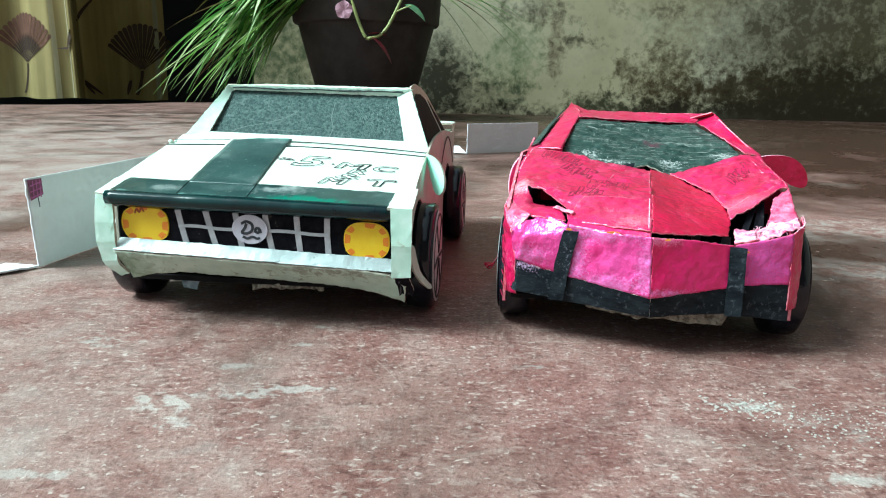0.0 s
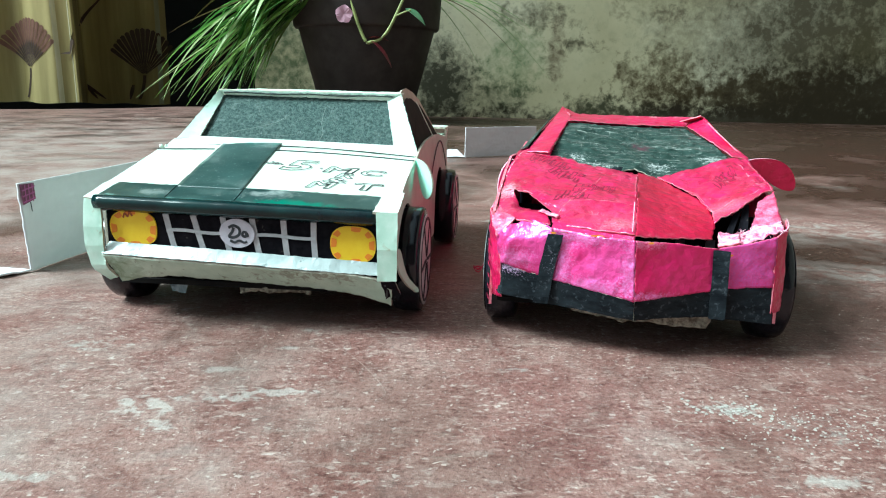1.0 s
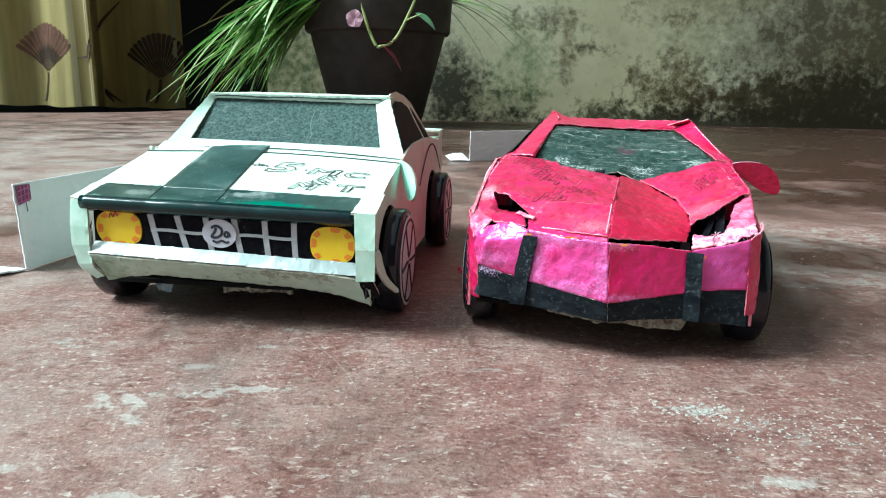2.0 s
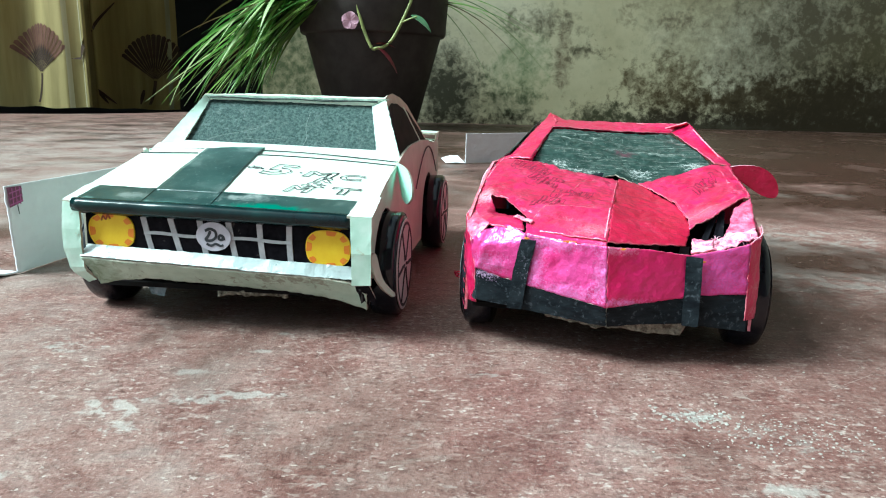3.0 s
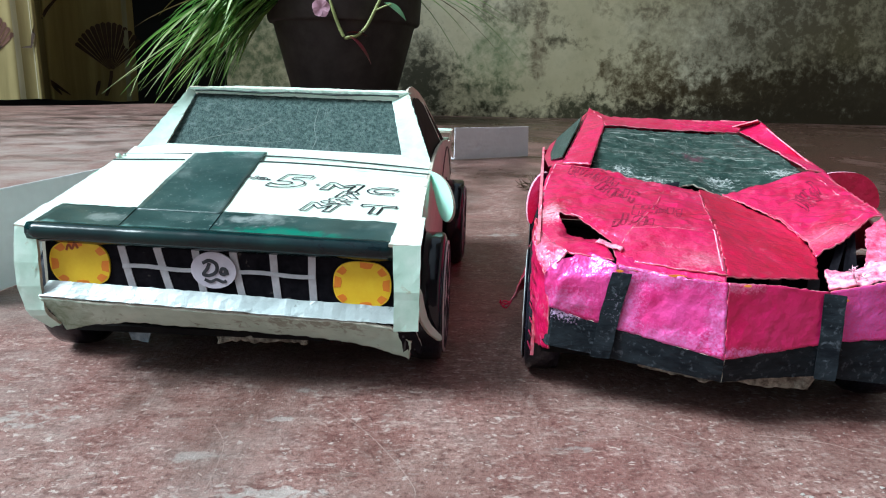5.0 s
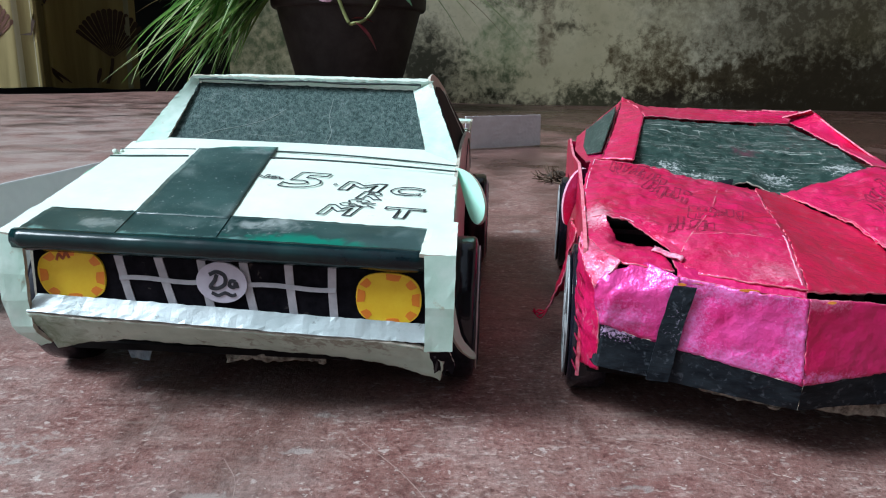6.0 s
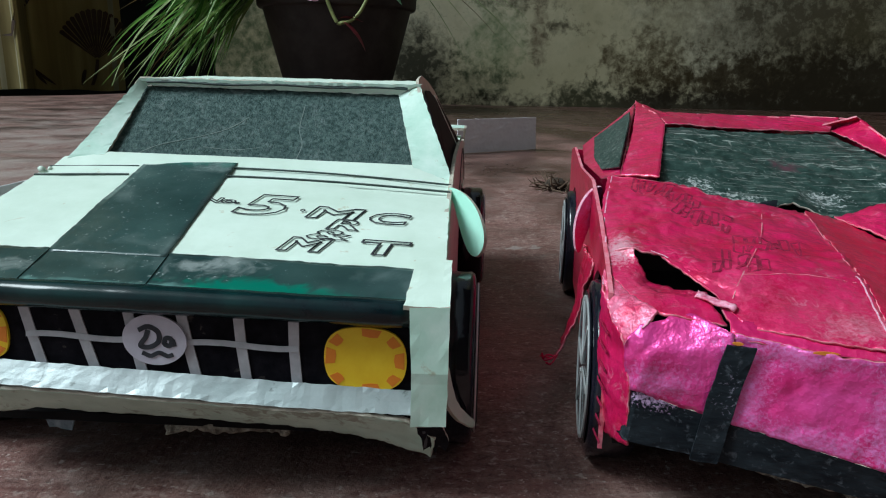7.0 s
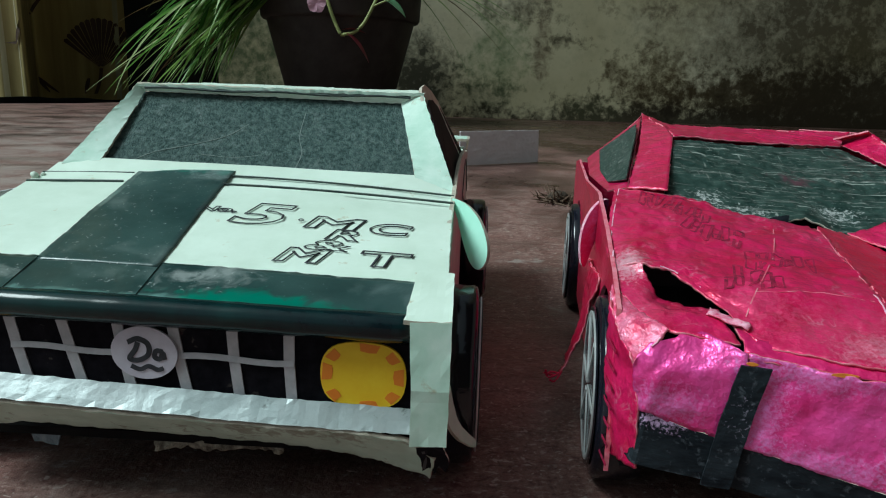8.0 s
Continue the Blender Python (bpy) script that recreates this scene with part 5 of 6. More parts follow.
        if s > 0:
            sheet("shoulder", rails([(uo, 40, 45.6), (uo, 64, 48.4), (uo, 112, 46.0), (uo, 156, 46.8), (uo, 172, 44.6)], [(uo - 3.5 * s, 44, 46.6), (uo - 4.0 * s, 64, 49.6), (uo - 3.5 * s, 112, 47.2), (uo - 3.0 * s, 156, 47.6), (uo - 8 * s, 172, 45.6)]), 30, 3, 0.4, R, red, wave=0.3, rag=0.2, seed=60 + s)
    sheet("side_flare", rails([(-40.8, 40, 34), (-41.0, 52, 33), (-40.8, 66, 32)], [(-43.2, 44, 20), (-42.6, 54, 20), (-41.4, 66, 20)], [(-47.2, 44.5, 10.4), (-45.0, 56, 11), (-42, 68, 10)]), 10, 10, 0.4, RD, red, "torn red flare behind the front wheel", wave=0.5, rag=0.6, seed=62)
    for k in range(5):
        pts = [(-46.6 - 0.3 * k, 44.4 + 0.5 * k, 11.5 - k * 0.5), (-48.0 - 0.5 * k, 44.0 + 0.6 * k, 9.2 + 0.8 * (k % 3)), (-49.2 - 0.3 * k, 43.6 + 0.9 * k, 9.6 + 1.2 * (k % 2))]
        bm = bmesh.new()
        tube(bm, [Vector(p) * MM for p in smooth_line(pts, 4)], 0.00022, 5)
        link("frayed_thread", bm, M_REDDARK, red)
    # windscreen, pillars, roof
    sheet("windscreen", rails([(-27.0, 56.4, 47.2), (-16, 54.2, 45.9), (-6, 53.0, 44.8), (3.0, 57.0, 46.0), (10.5, 55.0, 43.2), (26, 60.2, 46.2), (37.4, 64.8, 48.6)],
                              [(-24.0, 70, 53.6), (-14, 70, 52.4), (-4, 70, 51.0), (6, 71, 50.2), (14, 73, 50.6), (24, 77, 51.8), (32.6, 80, 53.2)],
                              [(-20.0, 90.5, 59.6), (-13, 91.8, 59.2), (-5, 93.4, 58.6), (2, 95.6, 58.2), (9, 97.8, 58.0), (17, 99.6, 57.9), (24.8, 101.8, 57.9)]), 40, 24, 0.5, [M_REDGLASS, M_EDGE], red, "scratched black paper windscreen, creased down the middle", lift=-0.5, wave=0.4, rag=0.3, seed=70)
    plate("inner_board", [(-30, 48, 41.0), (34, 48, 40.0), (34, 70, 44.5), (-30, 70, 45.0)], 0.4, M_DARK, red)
    plate("torn_tab", [(-6.4, 53.2, 45.6), (-1.4, 53.4, 45.0), (-1.0, 54.5, 46.6), (-4.0, 54.0, 46.4)], 0.3, M_REDBLACK, red, rag=0.3)
    sheet("pillar", rails([(-34.2, 60.6, 49.9), (-26.2, 56.8, 50.4)], [(-29.0, 88, 56.6), (-20.6, 89.8, 60.0)], [(-24.6, 120, 61.9), (-19.4, 112, 61.4)], [(-23.6, 130.5, 64.2), (-20.2, 123, 62.0)]), 5, 20, 0.4, R, red, "red paper windscreen pillar", wave=0.3, rag=0.25, seed=71)
    sheet("pillar", rails([(36.2, 65.2, 50.4), (42.0, 66.6, 49.8)], [(31.0, 82, 54.6), (37.4, 84, 54.2)], [(25.0, 101.2, 58.6), (31.5, 99.0, 62.0)]), 5, 14, 0.4, R, red, wave=0.3, rag=0.25, seed=72)
    sheet("header", rails([(-20.4, 90.0, 60.0), (-10, 92.4, 59.4), (2, 95.6, 58.6), (14, 98.6, 58.4), (25.0, 101.4, 58.3)], [(-20, 108, 61.0), (-12, 106, 60.3), (2, 106, 60.0), (15, 106, 60.0), (27, 106, 60.4)], [(-22.6, 128.0, 63.2), (-16.5, 120, 61.1), (2, 118, 60.9), (16, 114, 61.0), (30.0, 110, 61.5)]), 26, 12, 0.4, R, red, "red paper roof front strip", wave=0.4, rag=0.2, seed=73)
    sheet("roof", rails([(-23.6, 129.5, 63.6), (-16.5, 119.8, 61.0), (3, 117.8, 60.8), (30, 110, 61.4)], [(-24, 150, 59.5), (-15, 150, 59.5), (3, 150, 59.5), (28, 150, 59)], [(-34, 172, 46), (-18, 172, 46), (0, 172, 46.5), (34, 172, 45.6)]), 14, 14, 0.4, R, red, "red paper roof and tail", wave=0.3, seed=74)
    plate("roof_tab", [(22.5, 101.0, 60.4), (29.8, 98.4, 62.9), (31.6, 99.6, 62.2), (27.0, 103.5, 60.0)], 0.4, RD, red, "lifted red paper roof tab", rag=0.15)
    cabin = [(-38.4, 64, 48.6), (-34.4, 61, 50.0), (-24.2, 127.4, 62.7), (-37.6, 154.5, 47.2), (-39.6, 110, 46.6)]
    plate("cabin_side", cabin, 0.4, R, red, "red paper cabin side", rag=0.2)
    side = [Vector(p) + Vector((-0.6, -0.1, 0.7)) for p in ((-33.9, 64.0, 50.7), (-27.6, 104, 58.9), (-26.2, 117, 60.6), (-34.4, 138, 50.8), (-36.9, 100, 48.4), (-36.9, 74, 48.6))]
    plate("side_window", side, 0.3, M_REDGLASS, red, "black paper side window", rag=0.15)
    sheet("cabin_side", quad((41.0, 66, 49.2), (30.8, 100, 61.8), (39.5, 155, 47.0), (29, 148, 60)), 8, 8, 0.4, R, red, seed=75)
    # mirrors
    ml = smooth_loop([(-38.0, 60.5, 46.6), (-40.5, 59.5, 46.2), (-42.8, 59, 42.6), (-43.8, 59, 37.6), (-43.4, 59.4, 32.6), (-42.4, 60.2, 31.2), (-41.4, 61, 34), (-39.6, 61.4, 40)], 5)
    plate("wing_mirror", ml, 0.8, [M_PINK, M_TORNPINK], red, "pink paper wing mirror folded down")
    mr = smooth_loop([(41.0, 66, 49.0), (46, 67, 50.0), (52, 68, 49.4), (56.6, 69, 46.2), (58.6, 69.5, 41.6), (57.6, 69.5, 39.0), (53, 68.6, 39.8), (47.5, 67.6, 43.2), (42.6, 66.6, 46.4)], 5)
    plate("wing_mirror", mr, 0.8, [M_REDDARK, M_TORNPINK], red, "rounded dark red wing mirror")
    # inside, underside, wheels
    # black boards added to fill the headlight holes with shade
    plate("inner_board", [(-36, 24, 10), (36, 24, 10), (36, 26, 36), (-36, 26, 37)], 0.8, M_DARK, red, "near-black board added for the shade inside")
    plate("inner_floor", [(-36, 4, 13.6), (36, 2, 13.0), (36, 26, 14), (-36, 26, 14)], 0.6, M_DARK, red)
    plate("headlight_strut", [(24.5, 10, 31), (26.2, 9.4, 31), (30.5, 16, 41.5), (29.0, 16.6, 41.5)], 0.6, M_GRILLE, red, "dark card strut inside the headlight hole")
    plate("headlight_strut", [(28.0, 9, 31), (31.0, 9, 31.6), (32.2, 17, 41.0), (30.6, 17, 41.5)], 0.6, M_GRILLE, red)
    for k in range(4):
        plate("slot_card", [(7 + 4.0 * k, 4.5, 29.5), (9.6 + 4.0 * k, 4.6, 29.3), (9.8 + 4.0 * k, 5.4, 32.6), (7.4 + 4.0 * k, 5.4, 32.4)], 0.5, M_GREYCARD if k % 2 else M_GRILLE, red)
    plate("chassis", [(-38, 8, 11.6), (38, 6, 11.2), (38, 170, 13), (-38, 170, 13)], 1.4, M_DARK, red, "near-black floor plate, underside shade put into its colour")
    plate("tail_panel", [(-40, 171, 13), (40, 171, 13), (40, 171, 44), (-40, 171, 44)], 0.8, RD, red)
    sheet("torn_base", rails([(-16, 0.5, 12.4), (0, -2.6, 11.4), (12, -0.6, 12.0), (22.5, 1.6, 12.0)], [(-16, 0.6, 11.2), (-9, -0.8, 10.6), (-2, -2.8, 9.9), (5, -1.6, 10.2), (12, 0.0, 8.7), (21.0, 1.2, 8.6)]), 60, 6, 0.7, M_TORN, red, "torn corrugated cardboard base edge", wave=0.8, rag=0.45, seed=80)
    for out, u, v in ((1, 45.2, 25.5), (1, 46.0, 133.0), (-1, -42.0, 25.5), (-1, -43.0, 133.0)):
        wheel(red, u, v, out, 9.0, M_RUBBER, M_RIM, int(v) + out + 9)
    for v in (25.5, 133.0):
        bm = bmesh.new()
        tube(bm, [(-0.036, v * MM, 0.017), (0.038, v * MM, 0.017)], 0.0016, 10)
        link("axle", bm, M_DARK, red)
    # worn pale folds
    def fold(at, path, wave, seed, width, n=12):
        pts = []
        for k in range(n + 1):
            s = k / n * (len(path) - 1)
            i = min(int(s), len(path) - 2)
            a, b = (path[i][q] + (path[i + 1][q] - path[i][q]) * (s - i) for q in (0, 1))
            pts.append(surf(at, a, b, 0.06, wave, seed)[0])
        ribbon("worn_fold", pts, width * 0.38, 0.05, M_TORNPINK if width > 0.5 else M_REDEDGE, red, (0.0, -0.4, 1.0))
    fold(hood_l, [(0.985, 0.02), (0.985, 0.4)], 0.5, 31, 0.7)
    fold(hood_l, [(0.988, 0.5), (0.988, 0.98)], 0.5, 31, 0.4)
    fold(hood_l, [(0.60, 0.10), (0.62, 0.33), (0.70, 0.6), (0.76, 0.95)], 0.5, 31, 0.45)
    fold(hood_l, [(0.62, 0.32), (0.80, 0.34), (0.97, 0.33)], 0.5, 31, 0.3)
    fold(hood_l, [(0.02, 0.1), (0.02, 0.98)], 0.5, 31, 0.6)
    fold(hood_l, [(0.02, 0.985), (0.55, 0.985)], 0.5, 31, 0.35)
    fold(hood_r, [(0.015, 0.02), (0.015, 0.98)], 0.65, 33, 0.35)
    fold(hood_r, [(0.02, 0.30), (0.45, 0.22), (0.98, 0.12)], 0.65, 33, 0.3)
    fold(hood_r, [(0.97, 0.1), (0.97, 0.98)], 0.65, 33, 0.5)
    # faded unreadable writing on the bonnet, as plain bars
    rnd = random.Random(8)
    runs = [(hood_l, 31, 0.5, a0, b0, da, db, n) for a0, b0, da, db, n in ((0.14, 0.84, 0.34, -0.06, 9), (0.36, 0.66, 0.24, -0.02, 6), (0.60, 0.50, 0.26, 0.08, 6), (0.52, 0.33, 0.20, 0.04, 5))]
    runs.append((hood_r, 33, 0.65, 0.30, 0.62, 0.40, 0.14, 7))
    for at, seed, wv, a0, b0, da, db, n in runs:
        for k in range(n):
            a, b = a0 + da * k / n, b0 + db * k / n + rnd.uniform(-0.015, 0.015)
            w, h, lean = 0.72 * da / n, rnd.uniform(0.09, 0.15), 0.6 * da / n * rnd.uniform(-0.4, 1.3)
            ring = [(a, b), (a + w * rnd.uniform(0.6, 1.1), b + h * rnd.uniform(-0.2, 0.3)), (a + w + lean, b + h), (a + lean * rnd.uniform(0.2, 1.0), b + h * rnd.uniform(0.7, 1.1)), (a + w * rnd.uniform(-0.1, 0.3), b)]
            for p, q in list(zip(ring, ring[1:])) + ([((a + 0.5 * lean, b + 0.5 * h), (a + w + 0.5 * lean, b + 0.5 * h))] if k % 2 else []):
                line = [(p[0] + (q[0] - p[0]) * f, p[1] + (q[1] - p[1]) * f) for f in (0.0, 0.33, 0.67, 1.0)]
                pts = [surf(at, max(0.02, min(0.97, x)), max(0.02, min(0.97, y)), 0.07, wv, seed)[0] for x, y in line]
                ribbon("ink_bar", pts, rnd.uniform(0.25, 0.65), 0.10, M_SCRIBBLE, hl, (0.0, -0.25, 1.0))
    for k in range(7):
        z = 11 + 3.3 * k
        pts = smooth_line([(-40.0, 6.4, z), (-40.6, 8.4, z + 0.6), (-41.0, 10.4, z + 1.0)], 4)
        ribbon("ink_bar", [Vector(p) + Vector((-0.42, -0.22, 0)) for p in pts], 0.5, 0.12, M_SCRIBBLE, hl, (-0.9, -0.4, 0.0))


build_red()


# ---- the two folded white cards ----
def folded_card(x, y, yaw, length, height, sticker):
    card = root("folded_card", x, y, 0, yaw, "folded white card standing on its bent foot with a purple sticker" if sticker else "folded lilac-grey card standing on its white bent foot", "card", "folded cards")
    sheet("panel", quad((0, 0, 0.4), (length, 0, 0.4), (-2.0 if sticker else 0.5, 0.5, height), (length, 1.5, height)), 16, 6, 0.7, M_CARD if sticker else [M_CARDGREY, M_CARD], card, wave=0.4, rag=0.08, seed=90 + sticker)
    tip = 1.0 if sticker else 7.5
    sheet("foot", rails([(0.0, -0.2, 0.9), (0.0, 14, tip)], [(-9.0, 3, 1.6), (-9.0, 16, tip)], [(-17.0, 9, 1.0), (-17.0, 19, 0.6 * tip + 0.4)]), 6, 8, 0.7, M_CARD, card, "bent white foot tab", wave=0.3, rag=0.1, seed=92 + sticker)
    if sticker:
        plate("sticker", [(-1.2, -0.7, height - 8.0), (5.4, -0.7, height - 6.6), (5.6, -0.3, height - 0.6), (-1.6, -0.3, height - 0.4)], 0.25, M_STICKER, card, "small purple plaid sticker")
        for k in range(3):
            zz = height - 6.6 + 2.2 * k
            ribbon("plaid_line", [(-1.3, -0.82, zz - 0.5), (5.4, -0.76, zz + 0.5)], 0.45, 0.08, M_PLAID, card, (0, -1, 0))
            uu = 0.2 + 1.9 * k
            ribbon("plaid_line", [(uu, -0.86, height - 7.4), (uu, -0.80, height - 0.8)], 0.4, 0.08, M_PLAID, card, (0, -1, 0))
        ribbon("ink_line", [(2.4, -0.8, height - 7.4), (2.8, -0.8, height - 11.0)], 0.4, 0.1, M_INK, card, (0, -1, 0))
    return card


folded_card(-0.1374, 0.2830, 79.0, 100, 34, 1)
folded_card(0.0560, 0.7360, 31.0, 92, 30, 0)


# ---- dry twig scrap on the floor ----
def twig_scrap():
    rt = root("twig_scrap", 0.100, 0.552, 0, 0, "small dry tangled twig on the red floor", "twig")
    rnd = random.Random(4)
    for k in range(44):
        p = Vector((rnd.uniform(-0.009, 0.009), rnd.uniform(-0.007, 0.007), 0.0012))
        pts = [p]
        d = Vector((rnd.uniform(-1, 1), rnd.uniform(-1, 1), rnd.uniform(0.0, 0.9))).normalized()
        for s in range(5):
            d = (d + Vector((rnd.uniform(-0.5, 0.5), rnd.uniform(-0.5, 0.5), rnd.uniform(-0.45, 0.25)))).normalized()
            q = pts[-1] + d * 0.0026
            pts.append(Vector((q.x, q.y, max(0.0007, q.z))))
        bm = bmesh.new()
        tube(bm, pts, [0.0006, 0.0007, 0.0006, 0.0005, 0.0004, 0.0002], 5)
        link("sprig", bm, M_TWIG, rt)
    bm = bmesh.new()
    bmesh.ops.create_icosphere(bm, subdivisions=3, radius=0.0052)
    for v in bm.verts:
        v.co *= 1.0 + 0.25 * noise.noise(v.co * 700)
        v.co.z = max(0.0, v.co.z * 0.75 + 0.0036)
        v.co.x *= 1.25
    link("seed_head", bm, M_POD, rt, "dark dry seed head", smooth=True)


twig_scrap()


# ---- pot, plants, curtain ----
POT = Vector((-0.086, 1.41, 0.0))


def flower_pot():
    rt = root("flower_pot", POT.x, POT.y, 0, 0, "dark plastic flower pot with thick rim by the wall", "flower pot")
    bm = bmesh.new()
    lathe(bm, [(0.002, 0.0), (0.076, 0.0), (0.082, 0.004), (0.124, 0.163), (0.126, 0.168)], 64)
    link("body", bm, M_POT, rt, smooth=True)
    bm = bmesh.new()
    lathe(bm, [(0.120, 0.163), (0.130, 0.163), (0.133, 0.167), (0.137, 0.232), (0.138, 0.240), (0.132, 0.244), (0.124, 0.238), (0.118, 0.200)], 64)
    link("rim", bm, M_POT, rt, smooth=True)
    bm = bmesh.new()
    lathe(bm, [(0.002, 0.214), (0.06, 0.220), (0.122, 0.212), (0.122, 0.205), (0.002, 0.205)], 40)
    link("soil", bm, M_SOIL, rt, smooth=True)


def blade_mesh(bm, pts, width, island_mat=0):
    """A folded strap leaf through points in metres."""
    pts = [Vector(p) for p in pts]
    rows = []
    n = len(pts)
    for i, p in enumerate(pts):
        d = (pts[min(i + 1, n - 1)] - pts[max(i - 1, 0)]).normalized()
        s = d.cross(Vector((0, 0, 1)))
        s = s.normalized() if s.length > 1e-4 else Vector((1, 0, 0))
        up = s.cross(d)
        t = i / (n - 1)
        w = width * min(1.0, 0.5 + 2.5 * t) * max(0.06, 1 - t ** 2.2)
        rows.append([bm.verts.new(p - s * w + up * w * 0.4), bm.verts.new(p), bm.verts.new(p + s * w + up * w * 0.4)])
    for a, b in zip(rows, rows[1:]):
        for k in (0, 1):
            bm.faces.new((a[k], a[k + 1], b[k + 1], b[k])).material_index = island_mat


def grass_plant():
    rt = root("strap_leaf_plant", POT.x - 0.05, POT.y, 0.212, 0, "bushy green plant with drooping strap leaves in the pot", "plant")
    rnd = random.Random(12)
    inv = rt.matrix_world.inverted()

    def bend(p, c, q, n=12):
        return [p * (1 - k / n) ** 2 + c * (2 * (k / n) * (1 - k / n)) + q * (k / n) ** 2 for k in range(n + 1)]

    for k in range(150):
        base = Vector((-0.195 + rnd.uniform(-0.05, 0.05), POT.y + rnd.uniform(-0.14, 0.05), 0.226))
        low = rnd.random()
        tip = Vector((-0.245 - 0.065 * low - 0.15 * rnd.random() ** 1.6, base.y + rnd.uniform(-0.10, 0.06), 0.165 - 0.145 * low))
        if k < 4:
            tip = Vector((-0.50 + 0.03 * k, base.y - 0.02, 0.035 + 0.022 * k))
        mid = base.lerp(tip, rnd.uniform(0.45, 0.75))
        mid.z += rnd.uniform(0.01, 0.075)
        mid.y += rnd.uniform(-0.03, 0.03)
        bm = bmesh.new()
        blade_mesh(bm, [inv @ p for p in bend(base, mid, tip)], rnd.uniform(0.0034, 0.0078))
        link("leaf", bm, M_BLADE_DRY if rnd.random() < 0.10 else M_BLADE, rt, smooth=True)
    for k in range(9):
        base = Vector((-0.04 + rnd.uniform(-0.02, 0.03), POT.y + rnd.uniform(-0.03, 0.03), 0.215))
        reach = rnd.uniform(0.16, 0.36)
        tip = Vector((base.x + reach, base.y - rnd.uniform(-0.06, 0.10), 0.20 - rnd.uniform(0.02, 0.14)))
        mid = Vector((base.x + 0.4 * reach, (base.y + tip.y) / 2, 0.25 + rnd.uniform(0, 0.05)))
        bm = bmesh.new()
        blade_mesh(bm, [inv @ p for p in bend(base, mid, tip)], rnd.uniform(0.0030, 0.0048))
        link("leaf", bm, M_BLADE_DRY if k == 4 else M_BLADE, rt, smooth=True)


def leaf_mesh(length, width, fold=0.25, n=8, blunt=False):
    bm = bmesh.new()
    rows = []
    for i in range(n + 1):
        t = i / n
        w = width * (math.sin(math.pi * t ** 1.7) ** 0.55 if blunt else math.sin(math.pi * t ** 0.8) ** 0.8) if 0 < t < 1 else 0.0004
        z = -0.25 * length * t * t
        rows.append([bm.verts.new((length * t, -w, z + w * fold)), bm.verts.new((length * t, 0, z)), bm.verts.new((length * t, w, z + w * fold))])
    for a, b in zip(rows, rows[1:]):
        for k in (0, 1):
            bm.faces.new((a[k], a[k + 1], b[k + 1], b[k]))
    return bm


def vine():
    rt = root("flowering_vine", -0.06, 1.30, 0.24, 0, "pale-stemmed vine with a pink flower hanging over the pot", "vine")
    inv = rt.matrix_world.inverted()
    runs = [([(-0.118, 1.33, 0.250), (-0.110, 1.285, 0.225), (-0.100, 1.278, 0.190), (-0.090, 1.275, 0.160), (-0.079, 1.272, 0.137), (-0.072, 1.272, 0.134)], 0.0028),
            ([(-0.074, 1.272, 0.135), (-0.058, 1.274, 0.139), (-0.044, 1.276, 0.152), (-0.030, 1.278, 0.178), (-0.018, 1.285, 0.205), (-0.006, 1.31, 0.240)], 0.0026),
            ([(-0.030, 1.278, 0.178), (-0.016, 1.272, 0.184), (-0.004, 1.270, 0.188)], 0.0014)]
    for pts, r in runs:
        bm = bmesh.new()
        tube(bm, [inv @ Vector(p) for p in smooth_line(pts, 5)], r, 7)
        link("stem", bm, M_VINE, rt, smooth=True)
    for name, m, at, rot, ln, wd, lab in (("leaf", M_LEAF, (-0.014, 1.272, 0.190), (20, 25, -8), 0.042, 0.012, "pale green leaf"), ("leaf", M_LEAFRED, (-0.070, 1.268, 0.138), (15, 38, -2), 0.054, 0.0095, "maroon hanging leaf"),
                                          ("leaf", M_LEAFRED, (-0.076, 1.276, 0.142), (0, -8, 12), 0.036, 0.010, "")):
        ob = link(name, leaf_mesh(ln, wd), m, rt, lab, smooth=True)
        ob.matrix_local = inv @ pose(*at, *rot)
    for k in range(5):
        ob = link("petal", leaf_mesh(0.0145, 0.0080, 0.30, 10, True), M_PETAL, rt, "pink petal", smooth=True)
        ob.matrix_local = inv @ pose(-0.114, 1.270, 0.179, 90, 0, 0) @ pose(0, 0, 0, 0, 0, 72 * k + 12) @ pose(0, 0, 0, 0, -18, 0)


CURTAIN_Y, FOLD = 1.93, -0.863


def curtain_at(x, z):
    if x > FOLD:  # past a standing fold the cloth hangs back inside the doorway
        s = x - FOLD
        d = -0.05 - 0.03 * math.sin(math.pi / 2 * min(1.0, s / 0.02)) + 0.62 * min(1.0, max(0.0, (s - 0.016) / 0.014)) ** 0.7 + 0.016 * math.sin(s * 38.0)
        wide = x * (1 + d / CURTAIN_Y)
        z = 0.073 + (z - 0.073) * (1 + d / CURTAIN_Y)
    else:
        d = 0.030 * math.sin((x - FOLD) * 34.0) - 0.05 * math.exp(-((x - FOLD) / 0.03) ** 2) + 0.018 * math.sin(x * 17.0 + 2.0)
        wide = x
    return Vector((wide, CURTAIN_Y + d + 0.005 * math.sin(z * 9 + x * 20) + 0.25 * max(0.0, -x - 1.05), z))


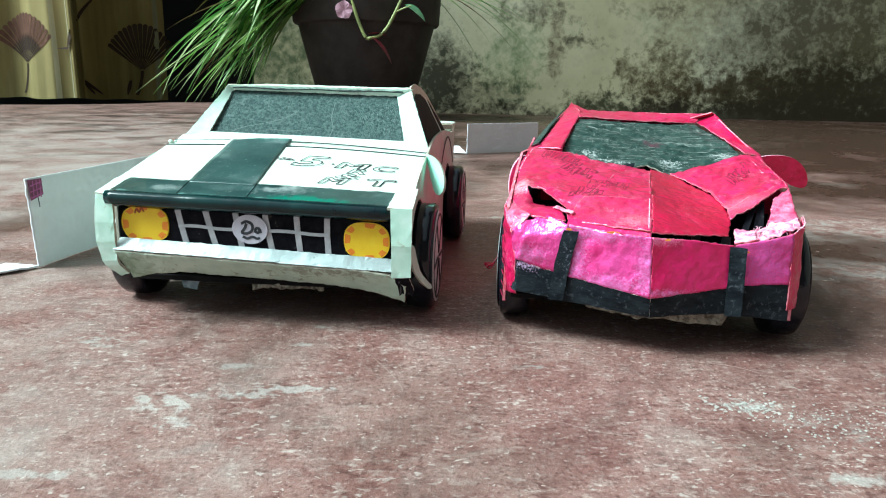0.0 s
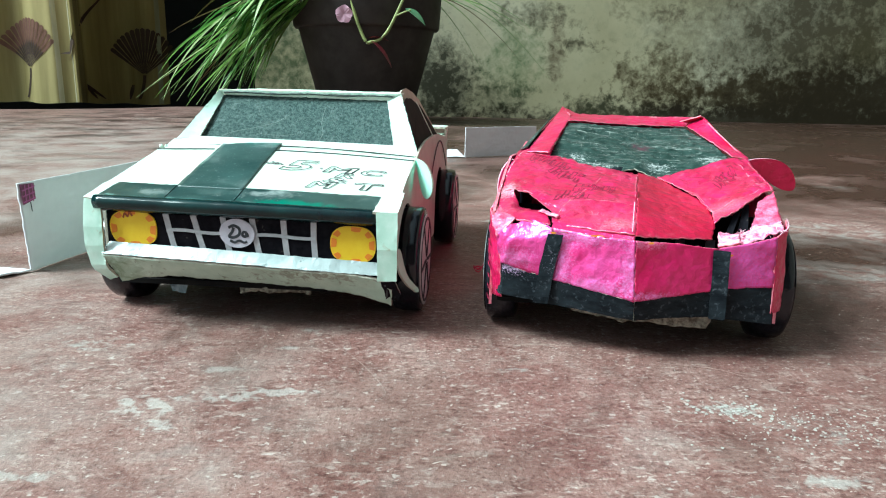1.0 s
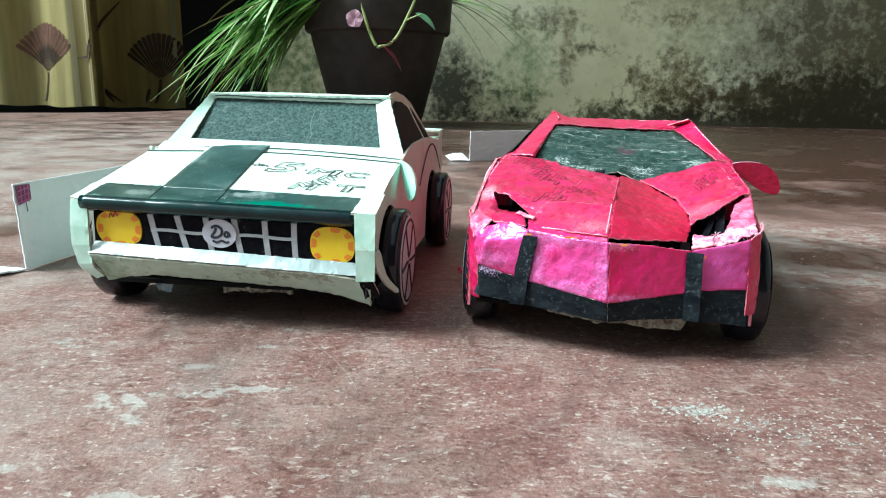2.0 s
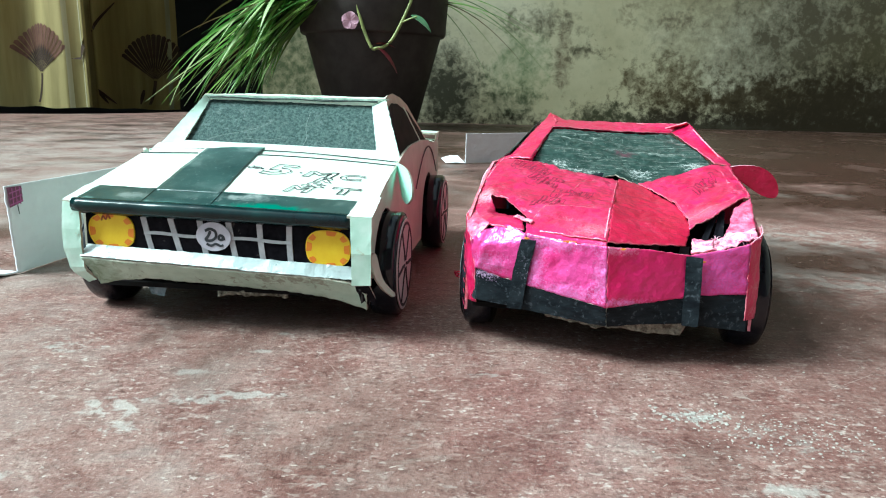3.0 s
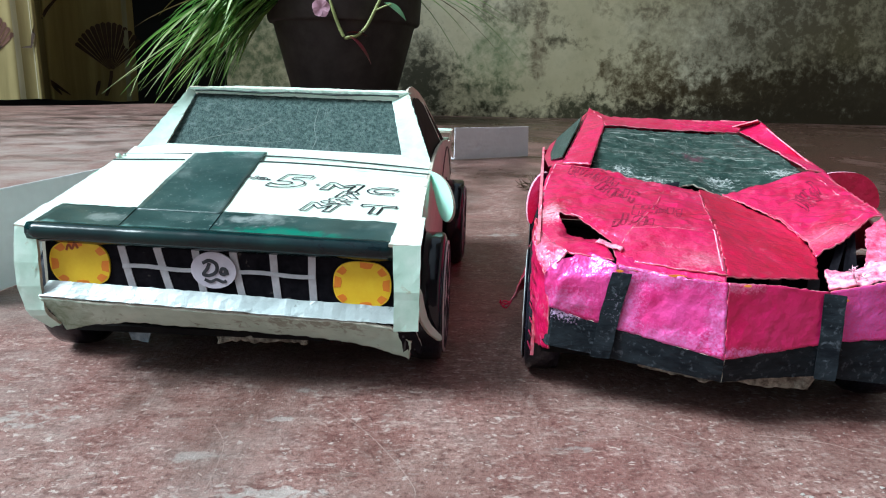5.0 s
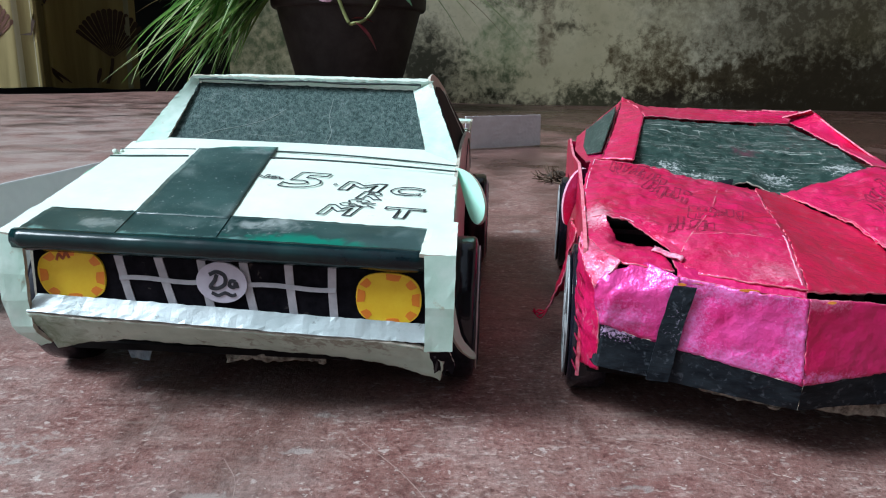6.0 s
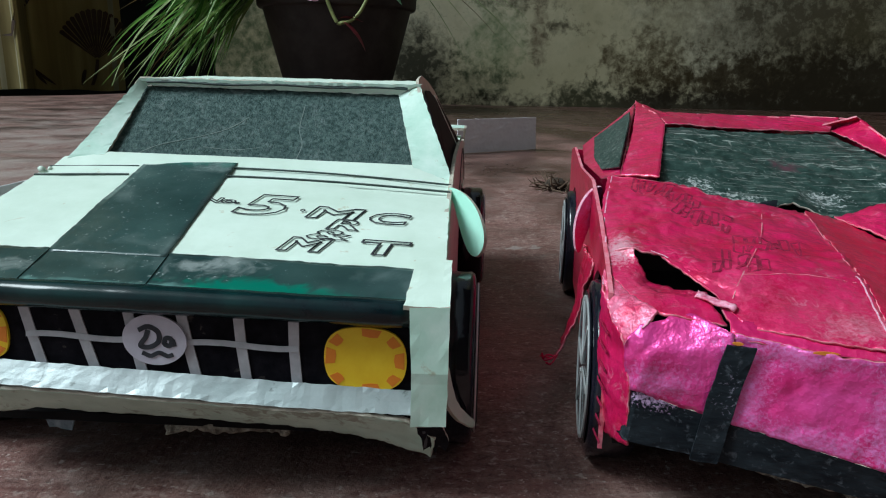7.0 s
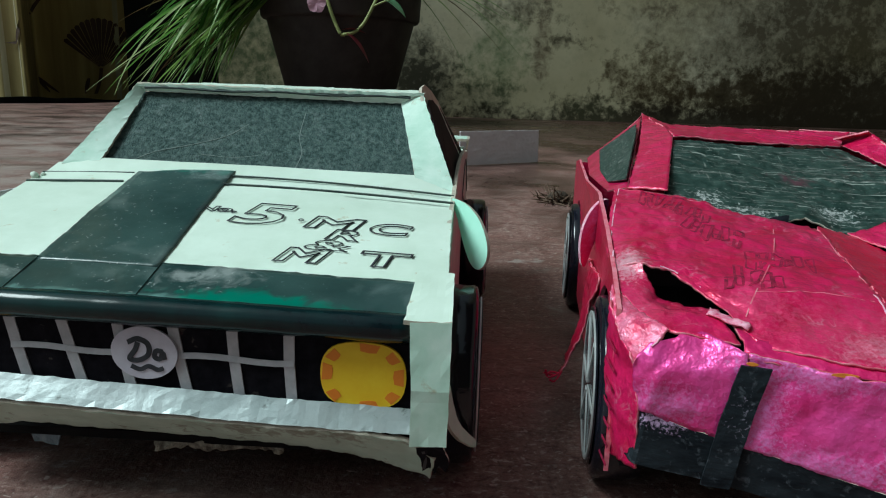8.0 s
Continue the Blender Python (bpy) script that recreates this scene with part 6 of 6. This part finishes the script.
def curtain():
    rt = root("curtain", -1.0, CURTAIN_Y, 0, 0, "olive beige curtain printed with brown fan flowers, hanging above the floor", "curtain")
    inv = rt.matrix_world.inverted()
    bm = bmesh.new()
    nx, nz = 230, 20
    vs = [[bm.verts.new(inv @ curtain_at(-1.75 + 1.125 * i / nx, 0.002 + 1.9 * j / nz + 0.0015 * math.sin(i * 0.25))) for i in range(nx + 1)] for j in range(nz + 1)]
    for j in range(nz):
        for i in range(nx):
            bm.faces.new((vs[j][i], vs[j][i + 1], vs[j + 1][i + 1], vs[j + 1][i]))
    link("cloth", bm, M_CURTAIN, rt, smooth=True)

    def print_shape(name, pts, m, lift=0.0012):
        bm = bmesh.new()
        a = [bm.verts.new(inv @ (curtain_at(x, z) + Vector((0, -lift, 0)))) for x, z in pts]
        bm.faces.new(a)
        bmesh.ops.triangulate(bm, faces=bm.faces)
        link(name, bm, m, rt)

    for fx, fz, r, m in ((-0.957, 0.086, 0.110, M_PRINT), (-0.684, 0.074, 0.104, M_PRINTDARK), (-1.30, 0.32, 0.11, M_PRINT)):
        n = 15
        for k in range(n):
            t = (k + 0.5) / n * 2 - 1
            a = radians(90 - 52 * t)
            hw = radians(104 / n * 0.46)
            at = lambda q, h: (fx + r * q * math.cos(a + h), fz + r * q * math.sin(a + h) * (1.02 - 0.12 * t * t))
            length = 1.0 + 0.06 * math.cos(t * 2.0)
            for s0, s1 in ((0.50, 0.68), (0.68, 0.86), (0.86, 1.0)):
                tip = [at(length * 1.03, 0)] if s1 == 1.0 else []
                print_shape("petal_print", [at(length * s0, -hw), at(length * s0, hw), at(length * s1, hw * 0.96)] + tip + [at(length * s1, -hw * 0.96)], m)
            for s0, s1 in ((0.05, 0.30), (0.30, 0.54)):
                tip = [at(0.62 * length, 0)] if s1 == 0.54 else []
                print_shape("petal_print", [at(s0, -hw), at(s0, hw), at(s1, hw * 0.8)] + tip + [at(s1, -hw * 0.8)], M_PRINTDARK, 0.0020)
        stem = [(fx - 0.034 * (1 - s / 8) ** 1.6, fz - 0.10 * (1 - s / 8)) for s in range(9)]
        stem = [(x, max(0.014, z)) for x, z in stem]
        for p, q in zip(stem, stem[1:]):
            if q[1] > p[1]:
                print_shape("stem_print", [(p[0] - 0.004, p[1]), (p[0] + 0.004, p[1]), (q[0] + 0.004, q[1]), (q[0] - 0.004, q[1])], M_PRINTDARK)
    # first stripe paints the fold's highlight, second runs along the edge
    for x0, x1, cloth_mat in ((-0.874, -0.858, M_FOLDLIGHT), (-0.652, -0.640, M_HEM)):
        cols = [x0 + (x1 - x0) * i / 6 for i in range(7)]
        bm = bmesh.new()
        up = [[bm.verts.new(inv @ (curtain_at(x, z) + Vector((0, -0.0008, 0)))) for x in cols] for z in [0.0035 + 1.88 * j / 20 for j in range(21)]]
        for a, b in zip(up, up[1:]):
            for i in range(6):
                bm.faces.new((a[i], a[i + 1], b[i + 1], b[i]))
        link("pale_band", bm, cloth_mat, rt, "pale stripe painted on the cloth, at the lit fold and at the edge", smooth=True)
    for line, w in (([(-0.773, 0.262), (-0.824, 0.209), (-0.850, 0.161), (-0.862, 0.122)], 0.0055), ([(-0.832, 0.050), (-0.808, 0.030), (-0.785, 0.014)], 0.006), ([(-0.832, 0.046), (-0.818, 0.028), (-0.806, 0.014)], 0.005), ([(-0.712, 0.050), (-0.722, 0.014)], 0.005)):
        c = smooth_line([(x, 0, z) for x, z in line], 6)
        k = len(c) - 1
        for i, (p, q) in enumerate(zip(c, c[1:])):
            w0, w1 = (w * max(0.12, math.sin(math.pi * min(1.0, (j + 1) / (k + 1)))) ** 0.6 for j in (i, i + 1))
            print_shape("leaf_print", [(p.x - w0, p.z), (p.x + w0, p.z), (q.x + w1, q.z), (q.x - w1, q.z)], M_PRINTDARK, 0.006)


flower_pot()
grass_plant()
vine()
curtain()
